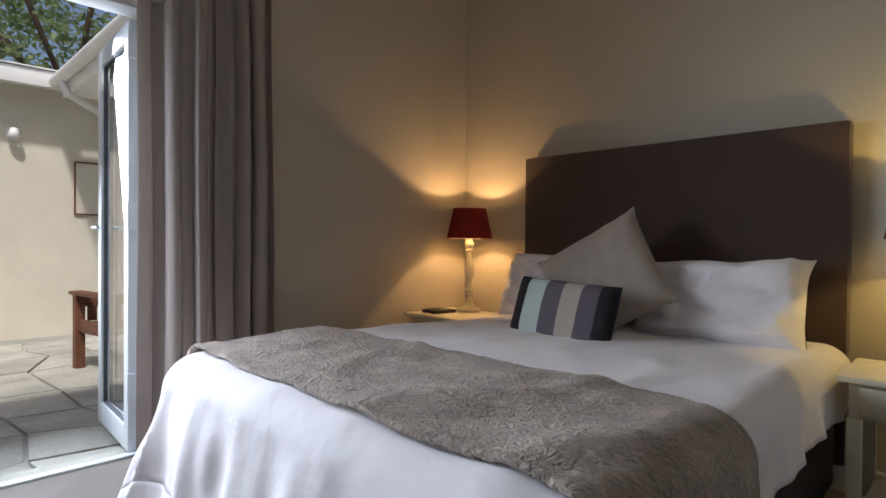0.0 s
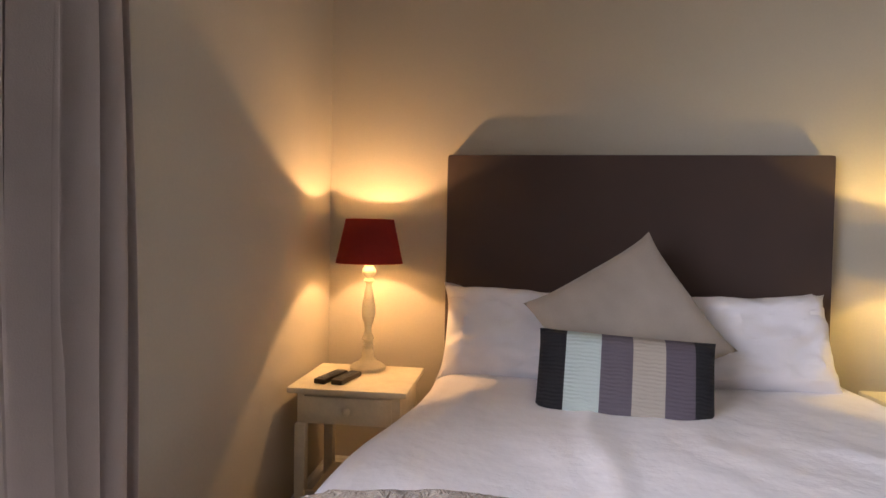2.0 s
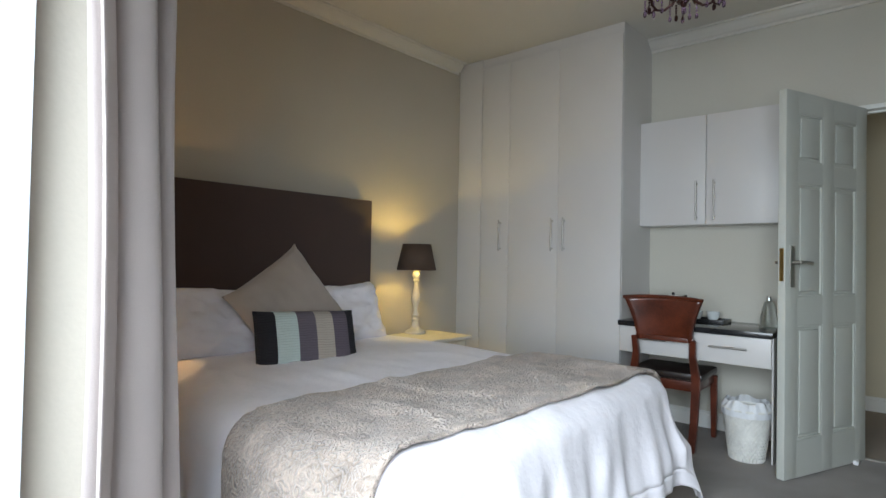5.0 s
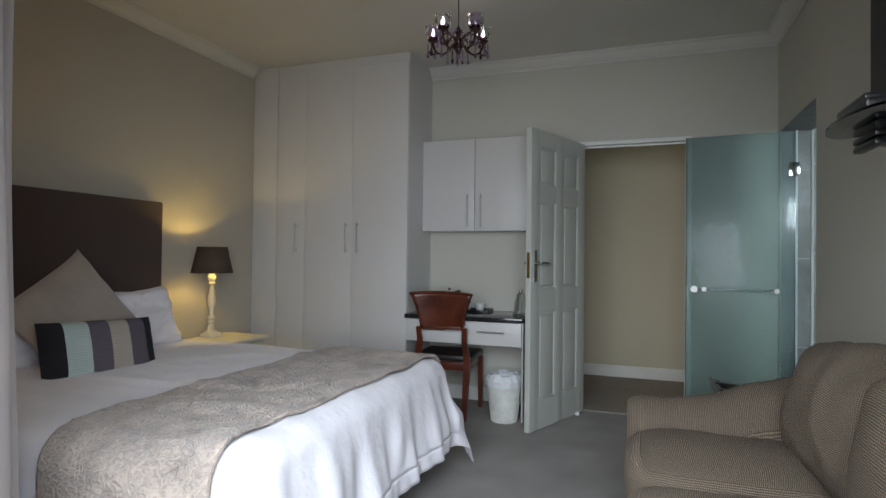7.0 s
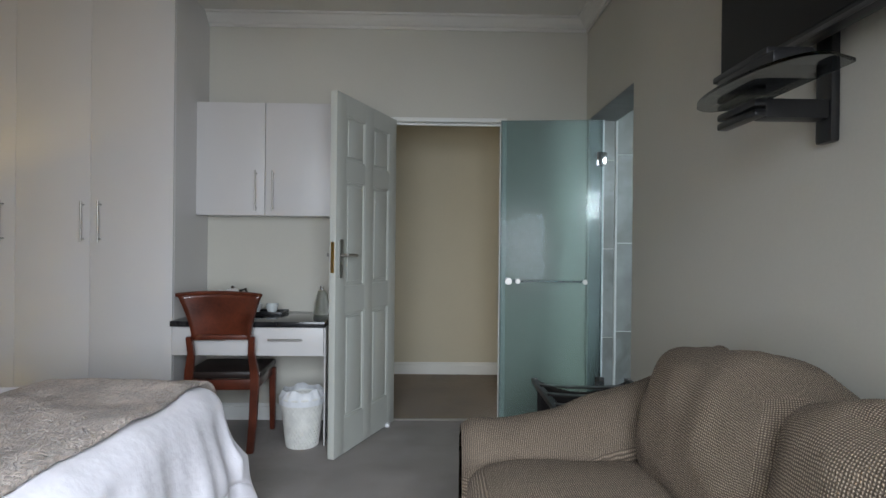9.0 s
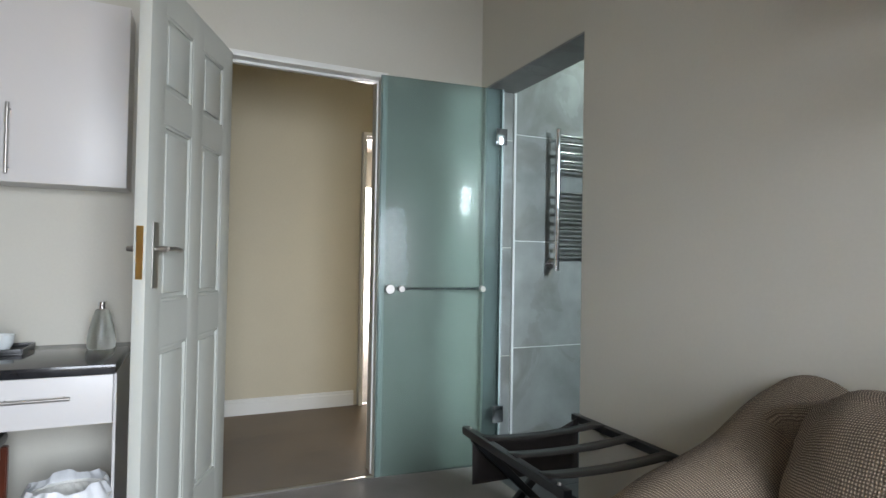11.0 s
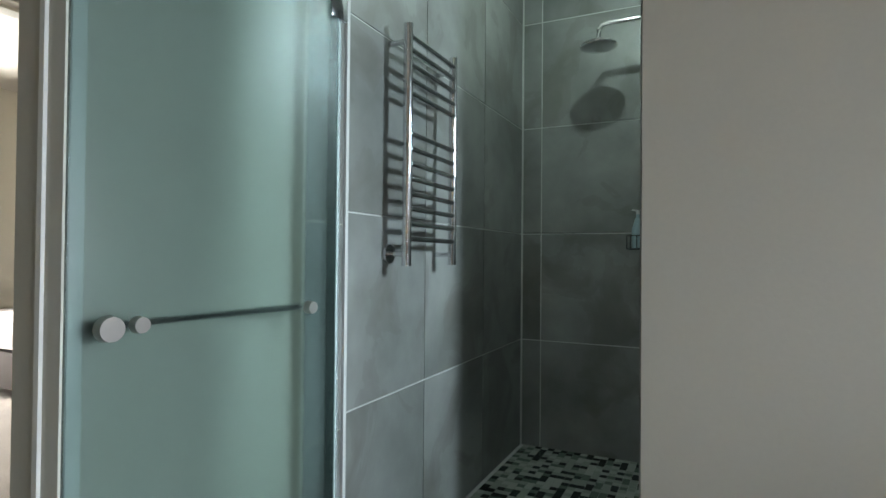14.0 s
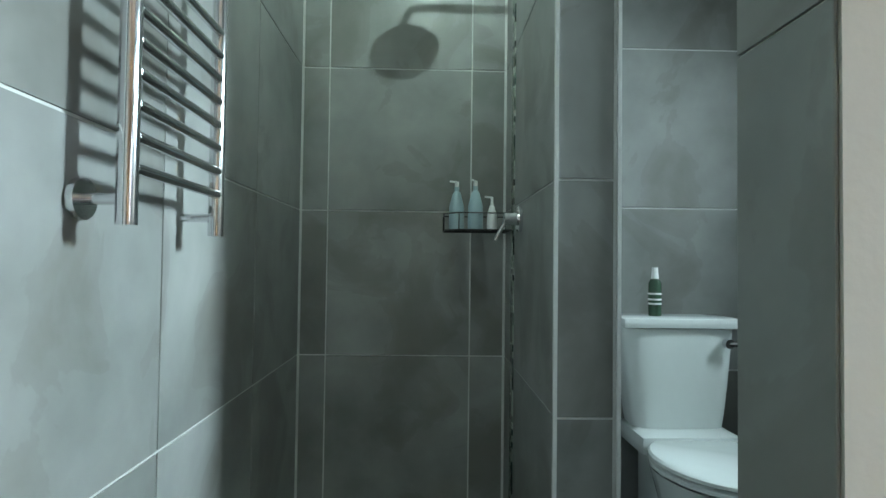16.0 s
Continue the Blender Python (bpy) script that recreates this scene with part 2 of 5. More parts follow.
def stripes_material():
    m = surf("cushion_stripes", (0.5, 0.5, 0.5), 0.85, 0.1, 10, 240, 0.5, depth=0.003)
    n, l = m.node_tree.nodes, m.node_tree.links
    tc = n.new("ShaderNodeTexCoord")
    sep = n.new("ShaderNodeSeparateXYZ")
    mr = n.new("ShaderNodeMapRange")
    mr.inputs["From Min"].default_value, mr.inputs["From Max"].default_value = -0.268, 0.268
    r = n.new("ShaderNodeValToRGB")
    r.color_ramp.interpolation = "CONSTANT"
    cols = [(0.0, (0.010, 0.009, 0.012)), (0.16, (0.46, 0.53, 0.50)), (0.36, (0.115, 0.095, 0.115)), (0.54, (0.38, 0.33, 0.28)), (0.72, (0.10, 0.08, 0.10)), (0.88, (0.010, 0.009, 0.012))]
    while len(r.color_ramp.elements) < 6:
        r.color_ramp.elements.new(0.5)
    for e, (at, c) in zip(r.color_ramp.elements, cols):
        e.position, e.color = at, (*c, 1)
    l.new(tc.outputs["Object"], sep.inputs[0])
    l.new(sep.outputs["X"], mr.inputs["Value"])
    l.new(mr.outputs["Result"], r.inputs["Fac"])
    l.new(r.outputs["Color"], n["Principled BSDF"].inputs["Base Color"])
    w = n.new("ShaderNodeTexWave")
    w.bands_direction = "Z"
    w.inputs["Scale"].default_value, w.inputs["Distortion"].default_value, w.inputs["Detail"].default_value = 26.0, 3.5, 2.0
    l.new(tc.outputs["Object"], w.inputs["Vector"])
    bp = n.new("ShaderNodeBump")
    bp.inputs["Strength"].default_value, bp.inputs["Distance"].default_value = 0.45, 0.004
    l.new(w.outputs["Fac"], bp.inputs["Height"])
    l.new(bp.outputs["Normal"], n["Principled BSDF"].inputs["Normal"])
    return m


def weave_material():
    m = surf("sofa_weave", (0.30, 0.235, 0.165), 0.9, 0.15, 5, 60, 0.0)
    n, l = m.node_tree.nodes, m.node_tree.links
    tc = n.new("ShaderNodeTexCoord")
    w = []
    for axis in ("X", "Y"):
        t = n.new("ShaderNodeTexWave")
        t.bands_direction = axis
        t.inputs["Scale"].default_value, t.inputs["Distortion"].default_value, t.inputs["Detail"].default_value = 50.0, 2.8, 2.0
        l.new(tc.outputs["UV"], t.inputs["Vector"])
        w.append(t.outputs["Fac"])
    a = n.new("ShaderNodeMath")
    a.operation = "MULTIPLY"
    l.new(w[0], a.inputs[0])
    l.new(w[1], a.inputs[1])
    mix = n.new("ShaderNodeMix")
    mix.data_type = "RGBA"
    mix.inputs["A"].default_value, mix.inputs["B"].default_value = (0.095, 0.068, 0.046, 1), (0.56, 0.44, 0.32, 1)
    l.new(a.outputs[0], mix.inputs["Factor"])
    l.new(mix.outputs["Result"], n["Principled BSDF"].inputs["Base Color"])
    b = n.new("ShaderNodeBump")
    b.inputs["Strength"].default_value, b.inputs["Distance"].default_value = 0.9, 0.004
    l.new(a.outputs[0], b.inputs["Height"])
    l.new(b.outputs["Normal"], n["Principled BSDF"].inputs["Normal"])
    return m


def translucent(m, amount):
    """Lets a thin cloth pass some of the light behind it."""
    n, l = m.node_tree.nodes, m.node_tree.links
    b, o = n["Principled BSDF"], n["Material Output"]
    t, mx = n.new("ShaderNodeBsdfTranslucent"), n.new("ShaderNodeMixShader")
    src = b.inputs["Base Color"].links[0].from_socket
    l.new(src, t.inputs["Color"])
    mx.inputs[0].default_value = amount
    l.new(b.outputs[0], mx.inputs[1])
    l.new(t.outputs[0], mx.inputs[2])
    l.new(mx.outputs[0], o.inputs["Surface"])


translucent(M_SHADER, 0.55)
translucent(M_SHADEB, 0.30)
translucent(M_CURT, 0.25)
translucent(M_LEAF, 0.55)
M_OUTSIDE = glow("bright_daylight_backdrop", (1.0, 1.0, 1.0), 6.0)
M_STRIPES = stripes_material()
M_WEAVE = weave_material()


# ---- mesh helpers ----
def box(bm, x0, x1, y0, y1, z0, z1, bevel=0.0, m=None):
    vs = [bm.verts.new((x, y, z)) for x in (x0, x1) for y in (y0, y1) for z in (z0, z1)]
    fs = [bm.faces.new([vs[i] for i in f]) for f in ((0, 1, 3, 2), (4, 6, 7, 5), (0, 4, 5, 1), (2, 3, 7, 6), (0, 2, 6, 4), (1, 5, 7, 3))]
    if bevel:
        es = list({e for f in fs for e in f.edges})
        got = bmesh.ops.bevel(bm, geom=es, offset=bevel, segments=2, affect="EDGES", profile=0.6)
        vs = list({v for f in got["faces"] for v in f.verts} | {v for v in vs if v.is_valid})
    if m is not None:
        bmesh.ops.transform(bm, matrix=m, verts=vs)
    return bm


def rod(bm, a, b, r, r2=None, n=14):
    a, b = Vector(a), Vector(b)
    d = b - a
    m = Matrix.Translation((a + b) / 2) @ d.to_track_quat("Z", "Y").to_matrix().to_4x4()
    bmesh.ops.create_cone(bm, cap_ends=True, segments=n, radius1=r, radius2=r if r2 is None else r2, depth=d.length, matrix=m)
    return bm


def ball(bm, c, r, sz=1.0, n=12):
    bmesh.ops.create_uvsphere(bm, u_segments=n, v_segments=max(6, n // 2), radius=r, matrix=Matrix.Translation(c) @ Matrix.Diagonal((1, 1, sz, 1)))
    return bm


def lathe(bm, prof, c=(0, 0, 0), n=28, cap=True):
    rings = []
    for r, z in prof:
        rings.append([bm.verts.new((c[0] + r * math.cos(2 * math.pi * k / n), c[1] + r * math.sin(2 * math.pi * k / n), c[2] + z)) for k in range(n)])
    for a, b in zip(rings, rings[1:]):
        for k in range(n):
            bm.faces.new((a[k], a[(k + 1) % n], b[(k + 1) % n], b[k]))
    if cap:
        bm.faces.new(rings[0][::-1])
        bm.faces.new(rings[-1])
    return bm


def tube(bm, pts, r, n=10):
    pts = [Vector(p) for p in pts]
    rings = []
    for k, p in enumerate(pts):
        d = (pts[min(k + 1, len(pts) - 1)] - pts[max(k - 1, 0)]).normalized()
        q = d.to_track_quat("Z", "Y")
        rings.append([bm.verts.new(p + q @ Vector((r * math.cos(2 * math.pi * j / n), r * math.sin(2 * math.pi * j / n), 0))) for j in range(n)])
    for a, b in zip(rings, rings[1:]):
        for k in range(n):
            bm.faces.new((a[k], a[(k + 1) % n], b[(k + 1) % n], b[k]))
    bm.faces.new(rings[0][::-1])
    bm.faces.new(rings[-1])
    return bm


def sheet(bm, f, nu, nv):
    g = [[bm.verts.new(f(i / nu, j / nv)) for j in range(nv + 1)] for i in range(nu + 1)]
    for i in range(nu):
        for j in range(nv):
            bm.faces.new((g[i][j], g[i + 1][j], g[i + 1][j + 1], g[i][j + 1]))
    return bm


def mesh_of(name, bm, material, smooth=True):
    bmesh.ops.recalc_face_normals(bm, faces=bm.faces)
    me = bpy.data.meshes.new(name)
    bm.to_mesh(me)
    bm.free()
    me.materials.append(material)
    if smooth:
        me.shade_smooth()
        me.set_sharp_from_angle(angle=radians(38))
    return me


def part(name, bm, material, parent, label="", smooth=True, kind=""):
    ob = new(name, mesh_of(name, bm, material, smooth))
    ob.parent = parent
    return tagged(ob, label=label, kind=kind)


def thing(name, label, category, m=None, group=""):
    ob = new(name)
    ob.empty_display_size = 0.1
    if m is not None:
        ob.matrix_basis = m
    return tagged(ob, label, category, group)


def structure(name, bm, material, label, category="wall", smooth=False):
    ob = new(name, mesh_of(name, bm, material, smooth))
    return tagged(ob, label, category, kind="structure")


B = bmesh.new


def boxes(*spans, bevel=0.0):
    bm = B()
    for s in spans:
        box(bm, *s, bevel=bevel)
    return bm

# ---- large structure ----
XW, XE, YN, YS, ZC = -1.91, 1.735, 3.29, -0.71, 2.74
structure("floor", boxes((-2.2, 1.74, YS, YN, -0.1, 0.0)), M_CARPET, "grey-beige short pile carpet with soft footmarks", "floor")
structure("floor_hall", boxes((1.74, 3.13, -1.6, 2.6, -0.1, 0.0)), M_CARPETH, "brown carpet of the passage", "floor")
structure("ceiling", boxes((-2.2, 1.9, YS - 0.16, YN + 0.15, ZC, ZC + 0.12)), M_CEIL, "painted off-white plaster ceiling", "ceiling")
structure("wall_north", boxes((-2.2, 1.9, YN, YN + 0.15, 0, ZC)), M_WALL, "warm grey-beige painted wall behind the headboard")
structure("wall_west", boxes((-2.2, XW, 1.42, YN, 0, ZC), (-2.2, XW, -0.55, 1.42, 2.05, ZC), (-2.2, XW, YS - 0.15, -0.55, 0, ZC)), M_WALL, "grey-beige painted wall round the patio door")
structure("wall_south", boxes((-2.2, 0.842, YS - 0.13, YS, 0, ZC), (0.842, 1.70, YS - 0.19, YS, 2.055, ZC), (1.70, XE + 0.145, YS - 0.19, YS, 0, ZC)), M_WALLS, "light grey painted wall with the shower opening")
structure("wall_east", boxes((XE, 1.88, 0.64, YN, 0, ZC), (XE, 1.88, -0.13, 0.64, 2.055, ZC), (XE, 1.88, YS, -0.13, 0, ZC)), M_WALLS, "light grey painted wall with the passage door")
structure("wall_hall_far", boxes((3.13, 3.25, -0.42, 2.6, 0, ZC), (3.13, 3.25, -1.20, -0.42, 2.06, ZC), (3.13, 3.25, -1.6, -1.20, 0, ZC)), M_HALL, "cream painted passage wall")
structure("wall_hall_north", boxes((1.88, 3.13, 2.6, 2.7, 0, ZC)), M_HALL, "cream painted end wall of the passage")
structure("wall_hall_south", boxes((1.88, 3.13, -1.7, -1.6, 0, ZC)), M_HALL, "cream painted end wall of the passage")
structure("wall_hall_near", boxes((1.88, 1.89, 0.75, 2.6, 0, ZC), (1.88, 1.89, -1.6, -0.2, 0, ZC), (1.88, 1.89, -0.2, 0.75, 2.13, ZC)), M_HALL, "cream painted side wall of the passage")
structure("ceiling_hall", boxes((1.9, 3.25, -1.7, 2.7, ZC, ZC + 0.1)), M_CEIL, "painted plaster ceiling of the passage", "ceiling")
# the bright room beyond
structure("backdrop", boxes((7.6, 7.62, -4.5, 1.0, -0.5, 3.2)), M_OUTSIDE, "bright daylight outside the far doorway", "backdrop")
structure("floor_far_room", boxes((3.13, 7.0, -3.6, 1.4, -0.1, -0.001)), M_CARPET, "pale grey carpet of the room beyond the passage", "floor")
structure("ceiling_far_room", boxes((3.25, 7.0, -3.6, 1.4, 2.6, 2.7)), M_CEIL, "plaster ceiling of the room beyond", "ceiling")
structure("wall_far_room", boxes((6.6, 6.7, -1.0, 1.4, 0, 2.6), (6.6, 6.7, -3.6, -1.83, 0, 2.6), (6.6, 6.7, -1.83, -1.0, 2.10, 2.6), (3.25, 6.6, 1.4, 1.5, 0, 2.6), (3.25, 6.6, -3.7, -3.6, 0, 2.6)), M_WALLS, "pale wall of the room beyond with a bright doorway")


def extrude_profile(prof, a, b, inward):
    """A moulding: prof is (out, z) pairs, from a to b in plan, out along inward."""
    bm = B()
    a, b, n = Vector(a), Vector(b), Vector(inward)
    ra = [bm.verts.new((a.x + n.x * o, a.y + n.y * o, z)) for o, z in prof]
    rb = [bm.verts.new((b.x + n.x * o, b.y + n.y * o, z)) for o, z in prof]
    for i in range(len(prof)):
        j = (i + 1) % len(prof)
        bm.faces.new((ra[i], ra[j], rb[j], rb[i]))
    bm.faces.new(ra[::-1])
    bm.faces.new(rb)
    return bm


COR = [(0.002, 2.655), (0.012, 2.655), (0.014, 2.672), (0.03, 2.678), (0.05, 2.695), (0.066, 2.716), (0.072, 2.724), (0.088, 2.726), (0.092, 2.738), (0.002, 2.738)]
for nm, a, b, inn in (("cornice", (XE, YS), (XE, 1.86), (-1, 0)), ("cornice", (XW, YN), (1.205, YN), (0, -1)), ("cornice", (XW, YS), (XW, YN), (1, 0)), ("cornice", (XW, YS), (XE, YS), (0, 1))):
    structure(nm, extrude_profile(COR, a, b, inn), M_CEIL, "moulded plaster cornice along the ceiling", "cornice")
SK = [(0.001, 0.001), (0.016, 0.001), (0.016, 0.085), (0.010, 0.092), (0.010, 0.104), (0.004, 0.112), (0.001, 0.112)]
for a, b, inn in (((3.13, -0.39), (3.13, 2.6), (-1, 0)), ((XE, 0.72), (XE, 1.86), (-1, 0)), ((XW, YN), (1.2, YN), (0, -1)), ((XW, YS), (0.842, YS), (0, 1)), ((XW, 1.50), (XW, YN), (1, 0))):
    structure("baseboard", extrude_profile(SK, a, b, inn), M_TRIM, "white painted skirting board", "baseboard")
structure("trim", boxes((3.125, 3.143, -1.17, -0.45, 0.0, 0.003)), M_STEEL, "thin metal carpet strip", "trim")
structure("trim", boxes((1.728, 1.748, -0.135, 0.62, 0.0, 0.008)), M_STEEL, "thin metal threshold strip in the passage doorway", "trim")


def door_frame(name, x, y0, y1, top, depth, label):
    ob = tagged(new(name), label, "door frame", kind="structure")
    w = 0.028
    part("jamb", boxes((x - 0.012, x + depth, y0 - w, y0, 0, top), bevel=0.004), M_TRIM, ob)
    part("jamb", boxes((x - 0.012, x + depth, y1, y1 + w, 0, top), bevel=0.004), M_TRIM, ob)
    part("head", boxes((x - 0.012, x + depth, y0 - w, y1 + w, top, top + w), bevel=0.004), M_TRIM, ob)
    part("stop", boxes((x + 0.05, x + 0.065, y0, y0 + 0.012, 0, top - 0.012), (x + 0.05, x + 0.065, y0, y1, top - 0.012, top)), M_TRIM, ob)
    return ob


df = door_frame("door_frame", XE, -0.135, 0.612, 2.032, 0.12, "white painted door frame of the passage door")
part("strike_plate", boxes((1.765, 1.80, -0.1365, -0.1335, 1.03, 1.19), bevel=0.001), M_BRASS, df, "worn brass strike plate")
door_frame("door_frame", 3.10, -1.17, -0.45, 2.035, 0.16, "white painted door frame of the room beyond")


def panel_door(m, w, h):
    d = thing("door_1", "white painted six-panel door standing half open", "door", m)
    d["kind"] = "structure"
    T = 0.040
    bm = B()
    st, mid = 0.105, 0.10
    rows = [(0.0, 0.20), (0.80, 0.95), (1.55, 1.66), (h - 0.11, h)]
    spans = [(0, st), (w / 2 - mid / 2, w / 2 + mid / 2), (w - st, w)]
    for a, b in spans:
        box(bm, a, b, -T / 2, T / 2, 0.008, h, 0.003)
    for a, b in rows:
        for s, e in ((st, w / 2 - mid / 2), (w / 2 + mid / 2, w - st)):
            box(bm, s - 0.002, e + 0.002, -T / 2 + 0.0005, T / 2 - 0.0005, max(a, 0.008), b)
    part("door_frame_rails", bm, M_DOOR, d)
    for (a0, a1), (b0, b1) in zip(rows, rows[1:]):
        for s, e in ((st, w / 2 - mid / 2), (w / 2 + mid / 2, w - st)):
            pb = B()
            box(pb, s - 0.002, e + 0.002, -0.009, 0.009, a1 - 0.002, b0 + 0.002)
            for sd in (-1, 1):
                q = B()
                box(pb, s + 0.028, e - 0.028, min(sd * 0.008, sd * 0.017), max(sd * 0.008, sd * 0.017), a1 + 0.028, b0 - 0.028, 0.006)
                q.free()
                for xx, yy in (((s, s + 0.012), (a1, b0)), ((e - 0.012, e), (a1, b0))):
                    box(pb, *xx, min(sd * 0.008, sd * 0.0185), max(sd * 0.008, sd * 0.0185), *yy, 0.003)
                for zz in ((a1, a1 + 0.012), (b0 - 0.012, b0)):
                    box(pb, s, e, min(sd * 0.008, sd * 0.018), max(sd * 0.008, sd * 0.018), *zz, 0.003)
            part("panel", pb, M_DOOR, d)
    for sd in (-1, 1):
        hb = B()
        box(hb, w - 0.075, w - 0.035, min(sd * T / 2, sd * (T / 2 + 0.006)), max(sd * T / 2, sd * (T / 2 + 0.006)), 1.00, 1.215, 0.003)
        hp = part("handle_plate", hb, M_STEEL, d, "brushed steel back plate")
        lv = B()
        rod(lv, (w - 0.055, sd * T / 2, 1.128), (w - 0.055, sd * (T / 2 + 0.045), 1.128), 0.009)
        tube(lv, [(w - 0.055, sd * (T / 2 + 0.043), 1.128), (w - 0.10, sd * (T / 2 + 0.047), 1.130), (w - 0.165, sd * (T / 2 + 0.040), 1.125)], 0.008)
        part("handle", lv, M_STEEL, d, "brushed steel lever handle")
    part("lock_plate", boxes((w - 0.001, w + 0.0015, -0.011, 0.011, 1.03, 1.20)), M_BRASS, d, "brass lock face plate")
    for z in (0.25, 1.75):
        hg = B()
        rod(hg, (0.0, -T / 2 - 0.004, z), (0.0, -T / 2 - 0.004, z + 0.1), 0.007)
        part("hinge", hg, M_STEEL, d)
    return d


ang = math.degrees(math.atan2(0.91 - 0.625, 0.982 - 1.70))
panel_door(pose(1.70, 0.605, 0, 0, 0, ang), 0.755, 2.03)
ds = thing("door_stop", "small white rubber door stop on the carpet", "door stop", pose(1.60, 0.62, 0))
part("wedge", boxes((-0.03, 0.03, -0.014, 0.014, 0.0, 0.022), bevel=0.006), M_WHITEP, ds)


# ---- patio door: folding leaves at the north jamb ----
def glazed_leaf(name, m, w, h, label, handle=False):
    d = thing(name, label, "patio door", m)
    d["kind"] = "structure"
    s = 0.075
    part("stile", boxes((0, s, -0.024, 0.024, 0.01, h), bevel=0.005), M_ALU, d)
    part("stile", boxes((w - s, w, -0.024, 0.024, 0.01, h), bevel=0.005), M_ALU, d)
    part("rail", boxes((s, w - s, -0.0235, 0.0235, 0.01, 0.12), bevel=0.004), M_ALU, d)
    part("rail", boxes((s, w - s, -0.0235, 0.0235, h - 0.09, h), bevel=0.004), M_ALU, d)
    part("gasket", boxes((s - 0.002, s + 0.008, -0.012, 0.012, 0.12, h - 0.09), (w - s - 0.008, w - s + 0.002, -0.012, 0.012, 0.12, h - 0.09), (s, w - s, -0.012, 0.012, 0.118, 0.128), (s, w - s, -0.012, 0.012, h - 0.098, h - 0.088)), M_GASKET, d)
    g = part("pane", boxes((s + 0.006, w - s - 0.006, -0.003, 0.003, 0.126, h - 0.096)), M_GLASS, d)
    g.visible_shadow = False
    if handle:
        hb = B()
        for sd in (-1, 1):
            rod(hb, (w - 0.04, sd * 0.02, 1.07), (w - 0.04, sd * 0.06, 1.07), 0.009)
            rod(hb, (w - 0.04, sd * 0.058, 1.07), (w - 0.17, sd * 0.058, 1.07), 0.008)
        part("handle", hb, M_ALU, d)
    for z in (0.25, 1.05, 1.85):
        part("hinge", boxes((-0.02, 0.004, -0.03, 0.03, z, z + 0.13), bevel=0.004), M_ALU, d)
    return d


glazed_leaf("door_2", pose(-2.24, 1.345, 0, 0, 0, 177), 0.64, 2.03, "white aluminium glazed patio door leaf standing open", True)
glazed_leaf("door_3", pose(-2.24, 1.405, 0, 0, 0, 180), 0.64, 2.03, "white aluminium glazed patio door leaf folded behind the other")
pf = tagged(new("door_frame"), "white aluminium frame of the patio door", "door frame", kind="structure")
part("head", boxes((-2.235, -2.10, -0.55, 1.42, 2.035, 2.10), bevel=0.004), M_ALU, pf)
part("jamb", boxes((-2.235, -2.10, 1.375, 1.42, 0, 2.035), bevel=0.004), M_ALU, pf)
part("jamb", boxes((-2.235, -2.10, -0.55, -0.505, 0, 2.035), bevel=0.004), M_ALU, pf)
part("sill", boxes((-2.235, -2.19, -0.505, 1.375, -0.01, 0.012), bevel=0.003), M_ALU, pf)

# ---- curtain ----
def curtain(name, y0, y1, x, amp, folds, z0, z1, material, label, seed=0, lean=0.0, tuck=0.0):
    c = thing(name, label, "curtain", pose(x, (y0 + y1) / 2, 0))
    L = y1 - y0
    rnd = random.Random(seed)
    ph = [rnd.uniform(0, 6.28) for _ in range(4)]

    def f(u, v):
        z = z0 + (z1 - z0) * v
        k = 1.0 - 0.35 * v
        yy = (u - 0.5) * L * (1.0 + 0.04 * (1 - v))
        w = math.sin(2 * math.pi * folds * u + 0.7 * math.sin(5.0 * u + ph[0]) + 0.25 * math.sin(2.2 * v + ph[1]))
        w2 = math.sin(2 * math.pi * folds * 2.3 * u + ph[2] + 0.6 * v)
        xx = amp * k * (w * 0.75 + 0.28 * w2) + 0.008 * math.sin(9 * v + 7 * u + ph[3])
        yy += 0.30 * amp * math.sin(4 * math.pi * folds * u + ph[1]) * k
        return (xx + lean * (1 - v) - tuck * max(0.0, 1 - u / 0.30) ** 0.8 + 0.012 * u * (tuck > 0) * -1, yy, z)
    bm = sheet(B(), f, int(folds * 22), 26)
    p = part("drape", bm, material, c)
    s = p.modifiers.new("thick", "SOLIDIFY")
    s.thickness = 0.003
    return c


curtain("curtain", 1.305, 1.84, -1.862, 0.050, 6, 0.012, 2.60, M_CURT, "taupe full-length curtain gathered beside the patio door", 3, lean=0.035, tuck=0.205)
cr = thing("curtain_rail", "white curtain track above the patio door", "curtain rail", pose(-1.862, 0.6, 2.605))
part("track", boxes((-0.015, 0.015, -1.3, 1.3, 0, 0.025), bevel=0.004), M_TRIM, cr)
part("bracket", boxes((-0.047, 0.0, -1.1, -1.08, 0.025, 0.035)), M_TRIM, cr)
part("bracket", boxes((-0.047, 0.0, 1.08, 1.1, 0.025, 0.035)), M_TRIM, cr)


